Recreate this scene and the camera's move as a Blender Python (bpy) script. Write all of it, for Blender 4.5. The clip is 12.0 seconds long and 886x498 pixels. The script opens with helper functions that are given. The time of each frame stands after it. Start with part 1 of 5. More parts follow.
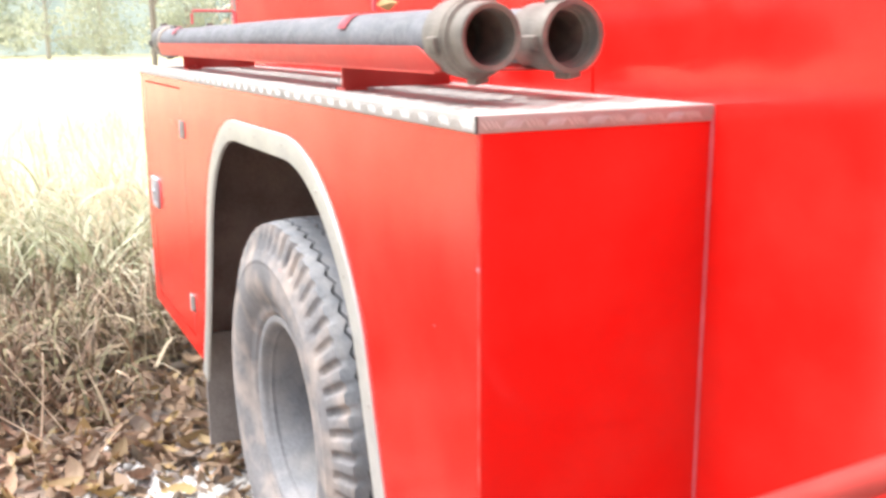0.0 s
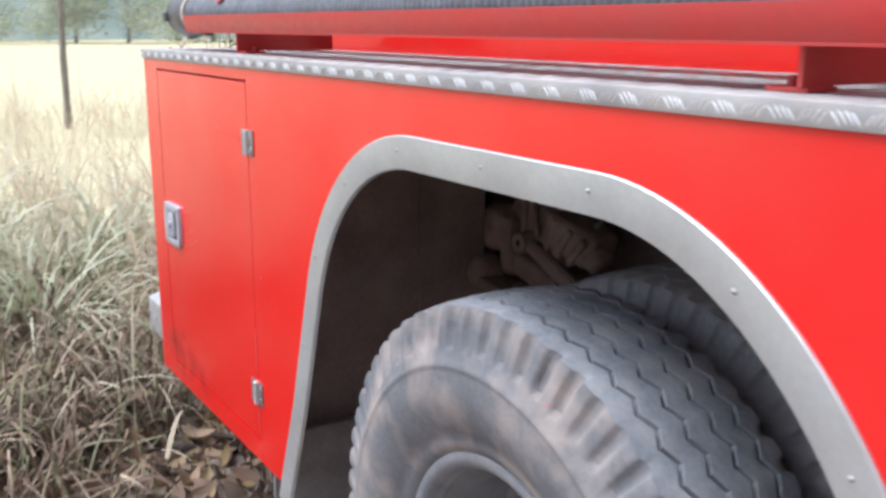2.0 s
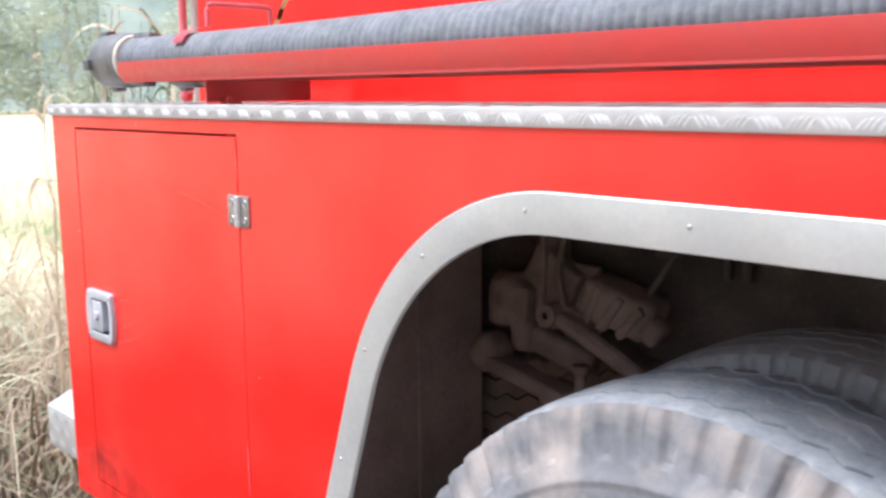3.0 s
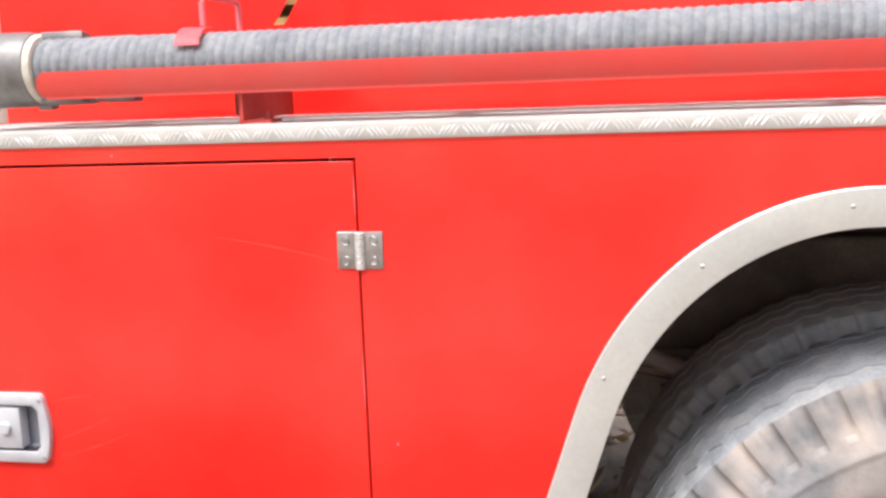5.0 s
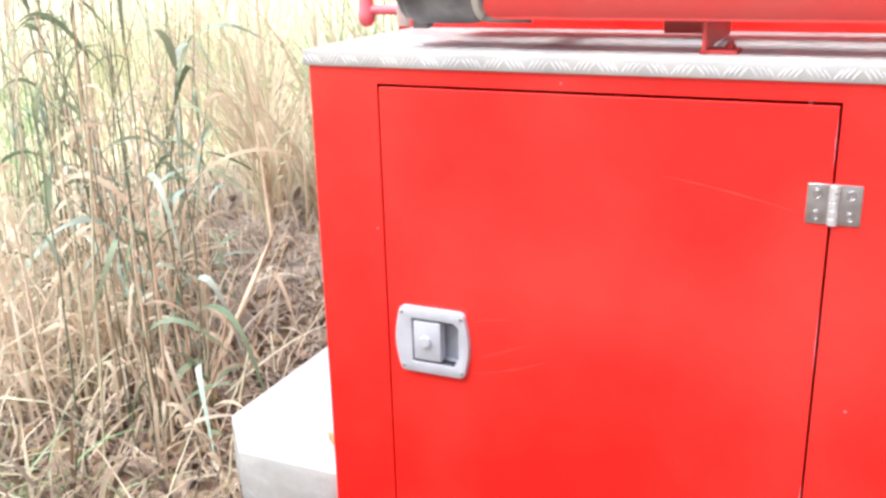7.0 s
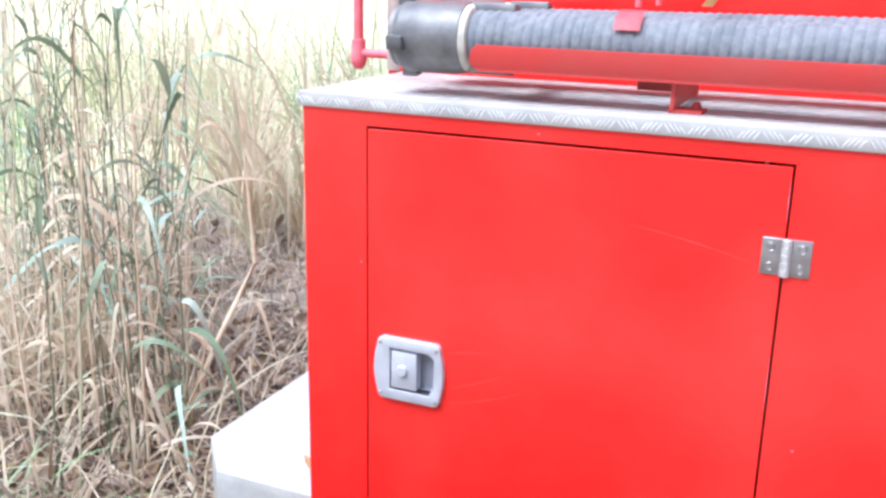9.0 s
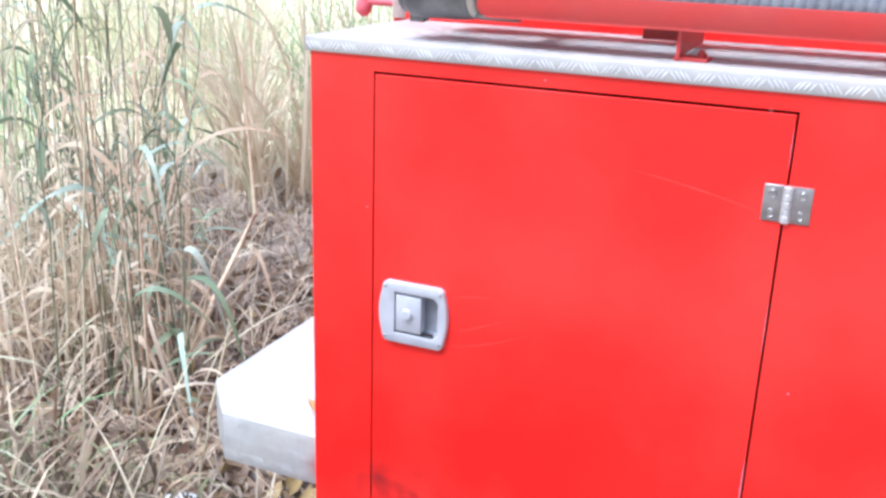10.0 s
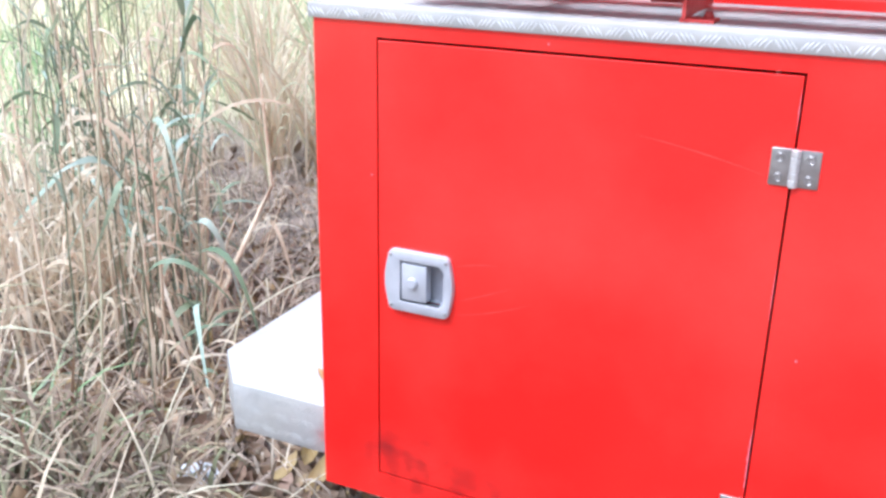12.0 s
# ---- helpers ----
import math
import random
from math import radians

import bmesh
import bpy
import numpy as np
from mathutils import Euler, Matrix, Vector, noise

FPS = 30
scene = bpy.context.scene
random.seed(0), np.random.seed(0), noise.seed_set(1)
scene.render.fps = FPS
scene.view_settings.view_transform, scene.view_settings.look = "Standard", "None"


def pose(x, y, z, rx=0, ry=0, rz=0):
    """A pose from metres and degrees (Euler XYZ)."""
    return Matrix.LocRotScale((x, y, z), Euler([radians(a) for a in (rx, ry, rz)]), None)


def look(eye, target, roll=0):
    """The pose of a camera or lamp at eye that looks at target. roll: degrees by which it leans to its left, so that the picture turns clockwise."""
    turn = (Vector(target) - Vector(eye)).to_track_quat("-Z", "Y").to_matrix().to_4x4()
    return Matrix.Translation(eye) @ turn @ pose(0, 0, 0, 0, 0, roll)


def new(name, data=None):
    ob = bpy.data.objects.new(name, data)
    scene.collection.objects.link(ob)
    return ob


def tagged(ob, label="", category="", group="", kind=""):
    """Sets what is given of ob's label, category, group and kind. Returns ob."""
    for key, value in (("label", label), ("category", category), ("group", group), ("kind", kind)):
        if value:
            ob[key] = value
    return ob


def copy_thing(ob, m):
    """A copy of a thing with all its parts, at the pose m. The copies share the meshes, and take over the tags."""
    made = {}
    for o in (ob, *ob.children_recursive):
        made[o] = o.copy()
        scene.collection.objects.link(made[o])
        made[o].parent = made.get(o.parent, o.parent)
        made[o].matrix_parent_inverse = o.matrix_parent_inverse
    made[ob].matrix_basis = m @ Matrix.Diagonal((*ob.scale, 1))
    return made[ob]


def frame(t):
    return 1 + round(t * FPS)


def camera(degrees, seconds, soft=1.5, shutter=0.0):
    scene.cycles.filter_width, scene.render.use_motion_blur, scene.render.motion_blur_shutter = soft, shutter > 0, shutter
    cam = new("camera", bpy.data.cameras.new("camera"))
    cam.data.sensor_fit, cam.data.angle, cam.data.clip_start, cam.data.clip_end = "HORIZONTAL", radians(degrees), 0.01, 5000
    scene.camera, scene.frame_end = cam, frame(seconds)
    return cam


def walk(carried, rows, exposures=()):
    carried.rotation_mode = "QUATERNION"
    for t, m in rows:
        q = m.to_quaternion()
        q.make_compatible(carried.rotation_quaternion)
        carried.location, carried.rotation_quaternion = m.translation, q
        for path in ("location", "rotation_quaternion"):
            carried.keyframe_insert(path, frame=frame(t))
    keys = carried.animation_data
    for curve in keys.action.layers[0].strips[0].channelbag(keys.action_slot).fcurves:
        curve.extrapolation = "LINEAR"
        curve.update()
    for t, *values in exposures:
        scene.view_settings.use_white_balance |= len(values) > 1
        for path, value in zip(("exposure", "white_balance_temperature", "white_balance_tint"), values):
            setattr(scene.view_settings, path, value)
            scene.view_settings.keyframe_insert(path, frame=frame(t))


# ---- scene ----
cam = camera(49.6, 12.0, soft=2.8, shutter=0.4)

PATH = [
    (0, (4.179, -0.63, 1.483), (2.421, 0.219, 1.051), -0.5),
    (0.5, (3.877, -0.586, 1.479), (2.074, 0.182, 1.08), -0.5),
    (1, (3.481, -0.633, 1.467), (1.702, 0.151, 0.997), -1.2),
    (1.5, (3.135, -0.611, 1.423), (1.395, 0.225, 0.902), 0.2),
    (2, (2.942, -0.786, 1.444), (1.291, 0.247, 0.99), 0.1),
    (2.5, (2.67, -0.859, 1.437), (1.108, 0.32, 1.023), -0.9),
    (3, (2.38, -0.951, 1.395), (0.954, 0.414, 1.074), -0.5),
    (3.5, (2.105, -1.093, 1.372), (0.87, 0.441, 1.023), -2.4),
    (3.7, (1.953, -1.151, 1.375), (0.827, 0.469, 1.049), -3.4),
    (5.3, (1.144, -1.409, 1.453), (0.871, 0.539, 1.092), -0.8),
    (5.5, (1.102, -1.386, 1.471), (0.829, 0.557, 1.085), 0.1),
    (6, (0.955, -1.326, 1.549), (0.554, 0.551, 0.984), 0.9),
    (6.5, (0.914, -1.341, 1.552), (0.177, 0.413, 0.937), -1.4),
    (6.7, (0.885, -1.361, 1.55), (0.094, 0.369, 0.932), -1.9),
    (8.3, (0.915, -1.449, 1.525), (0.123, 0.299, 0.959), -0.0),
    (8.5, (0.919, -1.448, 1.544), (0.131, 0.303, 0.985), 0.2),
    (9, (0.921, -1.471, 1.579), (0.154, 0.292, 1.029), 1.2),
    (9.5, (0.922, -1.494, 1.581), (0.169, 0.262, 0.989), 1.6),
    (10, (0.916, -1.506, 1.563), (0.172, 0.239, 0.931), 1.9),
    (10.5, (0.918, -1.512, 1.557), (0.174, 0.22, 0.889), 1.9),
    (11, (0.933, -1.505, 1.552), (0.173, 0.213, 0.865), 1.7),
    (11.5, (0.933, -1.497, 1.56), (0.171, 0.214, 0.86), 1.4),
    (12, (0.948, -1.482, 1.549), (0.162, 0.225, 0.865), 1.1),
]

EXPOSURES = [(0, 1.45, 6350, 10), (1.0, 1.17, 5750, 10), (1.5, 0.75, 5600, 10), (2.5, 0.58, 5650, 10), (3.5, 1.48, 5900, 10), (5.5, 1.1, 6600, 10), (6.0, 1.12, 6700, 10), (6.5, 1.25, 6400, 10), (8.5, 1.1, 5350, 10), (12, 1.1, 5250, 10)]
walk(cam, [(t, look(eye, target, roll)) for t, eye, target, roll in PATH], EXPOSURES)

SKY, SUN = 0.12, 2.2

# ---------------------------------------------------------------- light
world = bpy.data.worlds.new("overcast_sky")
scene.world = world
world.use_nodes = True
wn = world.node_tree.nodes
wl = world.node_tree.links
sky = wn.new("ShaderNodeTexSky")
sky.sky_type = "NISHITA"
sky.sun_disc = False
sky.sun_elevation = radians(63)
sky.sun_rotation = radians(213)
sky.dust_density = 6.0
sky.ozone_density = 0.6
sky.air_density = 1.0
pale = wn.new("ShaderNodeHueSaturation")
pale.inputs["Saturation"].default_value = 0.5
wl.new(sky.outputs[0], pale.inputs["Color"])
wl.new(pale.outputs[0], wn["Background"].inputs["Color"])
wn["Background"].inputs["Strength"].default_value = SKY
sun = new("sun", bpy.data.lights.new("sun", "SUN"))
sun.data.energy = SUN
sun.data.angle = radians(50)
sun.data.color = (1.0, 0.98, 0.95)
sun.matrix_world = look((-2.2, -3.4, 8), (0, 0, 0))


# ---------------------------------------------------------------- materials
def surface(name, c1, c2, scale=6.0, rough=0.5, rough2=None, metal=0.0, bump=0.15, bump_scale=120.0,
            grain=0.25, coat=0.0, stretch=(1, 1, 1), dust=None, dust_scale=2.5, dust_amount=0.0, translucent=0.0, island=None, random_object=0.0, spec=0.5):
    """A principled surface: large stains between c1 and c2, fine grain, dust patches and fine relief."""
    m = bpy.data.materials.new(name)
    m.use_nodes = True
    n, l = m.node_tree.nodes, m.node_tree.links
    p = n["Principled BSDF"]
    co = n.new("ShaderNodeTexCoord")
    mp = n.new("ShaderNodeMapping")
    mp.inputs["Scale"].default_value = stretch
    l.new(co.outputs["Object"], mp.inputs["Vector"])

    def noise_at(s, detail=4.0):
        t = n.new("ShaderNodeTexNoise")
        t.inputs["Scale"].default_value = s
        t.inputs["Detail"].default_value = detail
        l.new(mp.outputs[0], t.inputs["Vector"])
        return t.outputs["Fac"]

    def ramp(src, a, b, lo, hi):
        r = n.new("ShaderNodeMapRange")
        r.inputs["From Min"].default_value = a
        r.inputs["From Max"].default_value = b
        r.inputs["To Min"].default_value = lo
        r.inputs["To Max"].default_value = hi
        l.new(src, r.inputs["Value"])
        return r.outputs[0]

    def mix(fac, a, b, blend="MIX"):
        x = n.new("ShaderNodeMix")
        x.data_type = "RGBA"
        x.blend_type = blend
        if isinstance(fac, float):
            x.inputs[0].default_value = fac
        else:
            l.new(fac, x.inputs[0])
        for sock, v in ((x.inputs[6], a), (x.inputs[7], b)):
            if isinstance(v, tuple):
                sock.default_value = (*v, 1)
            else:
                l.new(v, sock)
        return x.outputs[2]

    big = noise_at(scale)
    fine = noise_at(scale * 14, 6.0)
    if island:
        geo = n.new("ShaderNodeNewGeometry")
        cr = n.new("ShaderNodeValToRGB")
        cr.color_ramp.interpolation = "LINEAR"
        els = cr.color_ramp.elements
        while len(els) < len(island):
            els.new(0.5)
        for i, c in enumerate(island):
            els[i].position = i / (len(island) - 1)
            els[i].color = (*c, 1)
        l.new(geo.outputs["Random Per Island"], cr.inputs[0])
        col = mix(ramp(big, 0.35, 0.65, 0.0, 0.35), cr.outputs[0], c2)
    else:
        col = mix(ramp(big, 0.38, 0.62, 0.0, 1.0), c1, c2)
    col = mix(ramp(fine, 0.3, 0.7, 0.0, grain), col, tuple(0.55 * v for v in c2))
    if dust:
        d = noise_at(dust_scale, 7.0)
        col = mix(ramp(d, 0.42, 0.72, 0.0, dust_amount), col, dust)
    if random_object:
        oi = n.new("ShaderNodeObjectInfo")
        col = mix(ramp(oi.outputs["Random"], 0, 1, 0.0, random_object), col, tuple(0.4 * v for v in c1))
    l.new(col, p.inputs["Base Color"])
    l.new(ramp(fine, 0.3, 0.7, rough, rough2 if rough2 is not None else rough * 1.25), p.inputs["Roughness"])
    p.inputs["Metallic"].default_value = metal
    p.inputs["Specular IOR Level"].default_value = spec
    p.inputs["Coat Weight"].default_value = coat
    p.inputs["Coat Roughness"].default_value = 0.12
    if bump:
        b = n.new("ShaderNodeBump")
        b.inputs["Strength"].default_value = bump
        b.inputs["Distance"].default_value = 0.002
        l.new(noise_at(bump_scale, 3.0), b.inputs["Height"])
        l.new(b.outputs[0], p.inputs["Normal"])
    if translucent:
        tr = n.new("ShaderNodeBsdfTranslucent")
        l.new(col, tr.inputs["Color"])
        ms = n.new("ShaderNodeMixShader")
        ms.inputs[0].default_value = translucent
        l.new(p.outputs[0], ms.inputs[1])
        l.new(tr.outputs[0], ms.inputs[2])
        l.new(ms.outputs[0], n["Material Output"].inputs["Surface"])
    return m


RED = surface("red_gloss_paint", (0.80, 0.013, 0.009), (0.75, 0.010, 0.007), 1.3, 0.15, 0.19, bump=0.5, bump_scale=4.5, grain=0.01,
              coat=0.08, dust=(0.8, 0.11, 0.085), dust_scale=2.6, dust_amount=0.24, spec=0.45)
RED_OLD = surface("dusty_red_paint", (0.53, 0.042, 0.036), (0.46, 0.034, 0.03), 5, 0.4, 0.5, bump=0.06, bump_scale=160, grain=0.1,
                  dust=(0.55, 0.17, 0.145), dust_scale=5, dust_amount=0.22)
PINK = surface("faded_red_paint", (0.8, 0.2, 0.235), (0.7, 0.13, 0.16), 14, 0.4, bump=0.05, grain=0.2)
PALE_RED = surface("pale_red_edge", (0.8, 0.1, 0.085), (0.8, 0.02, 0.014), 22, 0.35, bump=0.0, grain=0.1)
ALU = surface("bright_tread_plate", (0.47, 0.455, 0.445), (0.36, 0.345, 0.335), 6, 0.5, 0.65, metal=0.2, bump=0.06, bump_scale=220, grain=0.15,
              dust=(0.5, 0.45, 0.41), dust_scale=9, dust_amount=0.6)
EDGE = surface("pale_tread_bars", (0.67, 0.665, 0.66), (0.57, 0.565, 0.56), 12, 0.35, 0.46, metal=0.35, bump=0.03, bump_scale=220, grain=0.12)
STEP = surface("dusty_white_step_plate", (0.66, 0.65, 0.64), (0.56, 0.55, 0.54), 6, 0.3, 0.45, metal=0.5, bump=0.06, bump_scale=200, grain=0.15,
               dust=(0.6, 0.56, 0.51), dust_scale=9, dust_amount=0.35)
TRIM = surface("brushed_aluminium", (0.62, 0.63, 0.62), (0.54, 0.55, 0.55), 9, 0.38, 0.55, metal=0.55, bump=0.05, bump_scale=400, grain=0.12,
               dust=(0.55, 0.52, 0.46), dust_scale=6, dust_amount=0.3)
STEEL = surface("polished_steel", (0.38, 0.355, 0.35), (0.29, 0.265, 0.26), 40, 0.28, 0.42, metal=0.7, bump=0.03, bump_scale=300, grain=0.2)
KNUCKLE = surface("worn_bright_steel", (0.66, 0.64, 0.64), (0.54, 0.52, 0.52), 60, 0.32, 0.45, metal=0.5, bump=0.03, bump_scale=300, grain=0.15)
ZINC = surface("grey_zinc_casting", (0.54, 0.54, 0.59), (0.475, 0.475, 0.52), 25, 0.4, 0.5, metal=0.3, bump=0.04, bump_scale=300, grain=0.08, coat=0.05)
# latch zinc made darker, the recess's shade put into the colour
POCKET = surface("shaded_zinc_pocket", (0.44, 0.44, 0.49), (0.36, 0.36, 0.4), 25, 0.45, 0.6, metal=0.2, bump=0.04, bump_scale=300, grain=0.1)
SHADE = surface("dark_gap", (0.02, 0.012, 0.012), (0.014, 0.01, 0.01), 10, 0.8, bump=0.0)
RUBBER = surface("dusty_tyre_rubber", (0.29, 0.305, 0.335), (0.215, 0.228, 0.252), 9, 0.75, 0.92, bump=0.8, bump_scale=95, grain=0.4,
                 dust=(0.42, 0.405, 0.4), dust_scale=16, dust_amount=0.6)
SIDEWALL = surface("mud_dusted_sidewall", (0.215, 0.21, 0.22), (0.145, 0.145, 0.155), 6, 0.85, 0.95, bump=0.35, bump_scale=120, grain=0.3,
                   dust=(0.37, 0.315, 0.285), dust_scale=11, dust_amount=1.0)
# tyre rubber made paler to offset the weak light on inner tyres
RUBBER_IN = surface("paled_tyre_rubber", (0.43, 0.43, 0.44), (0.33, 0.33, 0.34), 5, 0.8, bump=0.3, bump_scale=170, grain=0.4,
                    dust=(0.36, 0.33, 0.3), dust_scale=8, dust_amount=0.6)
RIM = surface("dusty_steel_rim", (0.24, 0.245, 0.268), (0.18, 0.185, 0.2), 7, 0.8, 0.95, metal=0.0, bump=0.2, grain=0.35,
              dust=(0.44, 0.41, 0.39), dust_scale=8, dust_amount=0.5)
HOSE = surface("grey_fabric_hose", (0.185, 0.195, 0.22), (0.145, 0.155, 0.175), 12, 0.8, 0.95, bump=0.5, bump_scale=420, grain=0.25,
               dust=(0.31, 0.315, 0.315), dust_scale=60, dust_amount=0.4)
CAST = surface("weathered_cast_aluminium", (0.22, 0.2, 0.18), (0.15, 0.135, 0.12), 22, 0.5, 0.7, metal=0.25, bump=0.3, bump_scale=260, grain=0.3,
               dust=(0.32, 0.285, 0.24), dust_scale=20, dust_amount=0.5)
GUN = surface("dark_cast_coupling", (0.18, 0.175, 0.18), (0.12, 0.115, 0.12), 25, 0.36, 0.55, metal=0.3, bump=0.15, bump_scale=260, grain=0.3,
              dust=(0.4, 0.38, 0.35), dust_scale=18, dust_amount=0.35)
BORE = surface("corroded_bore", (0.26, 0.19, 0.16), (0.16, 0.115, 0.1), 25, 0.7, bump=0.3, grain=0.4)
ROPE = surface("pale_binding", (0.62, 0.58, 0.5), (0.5, 0.46, 0.4), 60, 0.8, bump=0.5, grain=0.3)
LINER = surface("muddy_steel", (0.45, 0.335, 0.3), (0.32, 0.24, 0.215), 5, 0.8, bump=0.4, bump_scale=90, grain=0.4,
                dust=(0.5, 0.4, 0.35), dust_scale=6, dust_amount=0.7)
CHASSIS = surface("mud_caked_chassis_steel", (0.42, 0.31, 0.26), (0.29, 0.215, 0.18), 12, 0.9, bump=0.6, bump_scale=80, grain=0.3,
                  dust=(0.5, 0.39, 0.335), dust_scale=9, dust_amount=0.6)
FRAME = surface("dark_brown_steel", (0.23, 0.18, 0.16), (0.15, 0.116, 0.103), 8, 0.85, bump=0.4, bump_scale=80, grain=0.4,
                dust=(0.22, 0.17, 0.15), dust_scale=7, dust_amount=0.5)
FLAP = surface("dusty_rubber_flap", (0.42, 0.38, 0.365), (0.32, 0.285, 0.27), 8, 0.9, bump=0.3, grain=0.4)
STRAP = surface("tan_webbing_strap", (0.5, 0.32, 0.12), (0.4, 0.25, 0.1), 40, 0.8, bump=0.4, grain=0.3)
LEAF = surface("dry_leaf", (0.42, 0.27, 0.13), (0.3, 0.2, 0.11), 12, 0.65, bump=0.3, bump_scale=90, grain=0.3, translucent=0.15,
               island=[(0.42, 0.29, 0.2), (0.13, 0.1, 0.085), (0.52, 0.37, 0.25), (0.14, 0.13, 0.13), (0.45, 0.32, 0.12), (0.36, 0.24, 0.19), (0.24, 0.15, 0.1), (0.19, 0.165, 0.155)])
GRASS_DRY = surface("dry_grass", (0.5, 0.4, 0.2), (0.5, 0.4, 0.25), 3, 0.5, bump=0.0, grain=0.1, translucent=0.5,
                    island=[(0.82, 0.71, 0.54), (0.7, 0.56, 0.41), (0.88, 0.82, 0.68), (0.66, 0.5, 0.36), (0.78, 0.74, 0.56), (0.5, 0.38, 0.28)])
GRASS_MID = surface("half_green_grass", (0.3, 0.34, 0.16), (0.34, 0.32, 0.18), 3, 0.5, bump=0.0, grain=0.12, translucent=0.3,
                    island=[(0.36, 0.4, 0.25), (0.66, 0.62, 0.42), (0.52, 0.57, 0.39), (0.8, 0.77, 0.6), (0.26, 0.28, 0.16), (0.66, 0.69, 0.53), (0.5, 0.42, 0.29)])
GRASS_FRESH = surface("fresh_green_grass", (0.3, 0.45, 0.2), (0.26, 0.4, 0.18), 3, 0.5, bump=0.0, grain=0.1, translucent=0.4,
                      island=[(0.26, 0.42, 0.2), (0.36, 0.5, 0.28), (0.46, 0.55, 0.34), (0.3, 0.42, 0.22)])
GRASS_PALE = surface("pale_yellow_grass", (0.6, 0.54, 0.34), (0.5, 0.45, 0.28), 3, 0.6, bump=0.0, grain=0.12, translucent=0.35,
                     island=[(0.74, 0.63, 0.44), (0.6, 0.47, 0.31), (0.6, 0.63, 0.4), (0.4, 0.52, 0.28), (0.8, 0.74, 0.56), (0.34, 0.45, 0.24), (0.7, 0.55, 0.4)])
REED = surface("green_reed", (0.12, 0.2, 0.12), (0.1, 0.15, 0.09), 6, 0.4, bump=0.0, grain=0.12, translucent=0.25,
               island=[(0.15, 0.21, 0.12), (0.3, 0.39, 0.25), (0.56, 0.68, 0.6), (0.2, 0.25, 0.13), (0.46, 0.55, 0.36)])
WEED = surface("dead_weeds", (0.2, 0.15, 0.11), (0.14, 0.11, 0.09), 4, 0.8, bump=0.0, grain=0.2, translucent=0.1,
               island=[(0.5, 0.4, 0.32), (0.24, 0.19, 0.155), (0.64, 0.52, 0.4), (0.48, 0.385, 0.32), (0.3, 0.26, 0.19), (0.78, 0.67, 0.52)])
SCRUB = surface("dark_dead_scrub", (0.2, 0.15, 0.11), (0.12, 0.095, 0.075), 4, 0.8, bump=0.0, grain=0.2, translucent=0.1,
                island=[(0.34, 0.235, 0.16), (0.13, 0.095, 0.068), (0.45, 0.33, 0.22), (0.22, 0.24, 0.12), (0.2, 0.15, 0.11), (0.62, 0.52, 0.37)])
# far leaves coloured much too pale, distance haze put into the base colour
FOLIAGE = surface("haze_paled_foliage", (0.4, 0.45, 0.36), (0.45, 0.48, 0.36), 0.4, 0.6, bump=0.0, grain=0.15, translucent=0.3,
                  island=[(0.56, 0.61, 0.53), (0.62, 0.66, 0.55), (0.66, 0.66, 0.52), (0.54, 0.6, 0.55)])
BARK = surface("grey_bark", (0.36, 0.325, 0.29), (0.25, 0.22, 0.2), 8, 0.9, bump=0.8, bump_scale=30, grain=0.4, stretch=(1, 1, 0.3))
# far trunks paled likewise, haze in the bark colour
PALE_BARK = surface("haze_paled_bark", (0.52, 0.49, 0.44), (0.42, 0.4, 0.36), 4, 0.9, bump=0.5, bump_scale=30, grain=0.3, stretch=(1, 1, 0.3))
CULM = surface("dry_cane_stalk", (0.62, 0.45, 0.28), (0.5, 0.35, 0.2), 9, 0.6, bump=0.15, grain=0.25,
               island=[(0.72, 0.57, 0.41), (0.8, 0.69, 0.52), (0.55, 0.41, 0.28), (0.86, 0.79, 0.64), (0.5, 0.5, 0.34), (0.66, 0.5, 0.36)])
TWIG = surface("dark_green_weed_stem", (0.12, 0.15, 0.09), (0.09, 0.1, 0.06), 9, 0.6, bump=0.1, grain=0.2,
               island=[(0.09, 0.115, 0.07), (0.16, 0.2, 0.12), (0.2, 0.19, 0.12), (0.12, 0.16, 0.11)])
CANE = surface("pale_straw_cane", (0.86, 0.74, 0.56), (0.76, 0.62, 0.44), 30, 0.6, bump=0.2, grain=0.2)
PAPER = surface("crumpled_white_wrapper", (0.8, 0.82, 0.85), (0.68, 0.72, 0.76), 20, 0.35, bump=0.2, grain=0.05)
LIME = surface("pale_lime_crumbs", (0.72, 0.7, 0.68), (0.4, 0.39, 0.38), 14, 0.9, bump=0.6, bump_scale=70, grain=0.4)


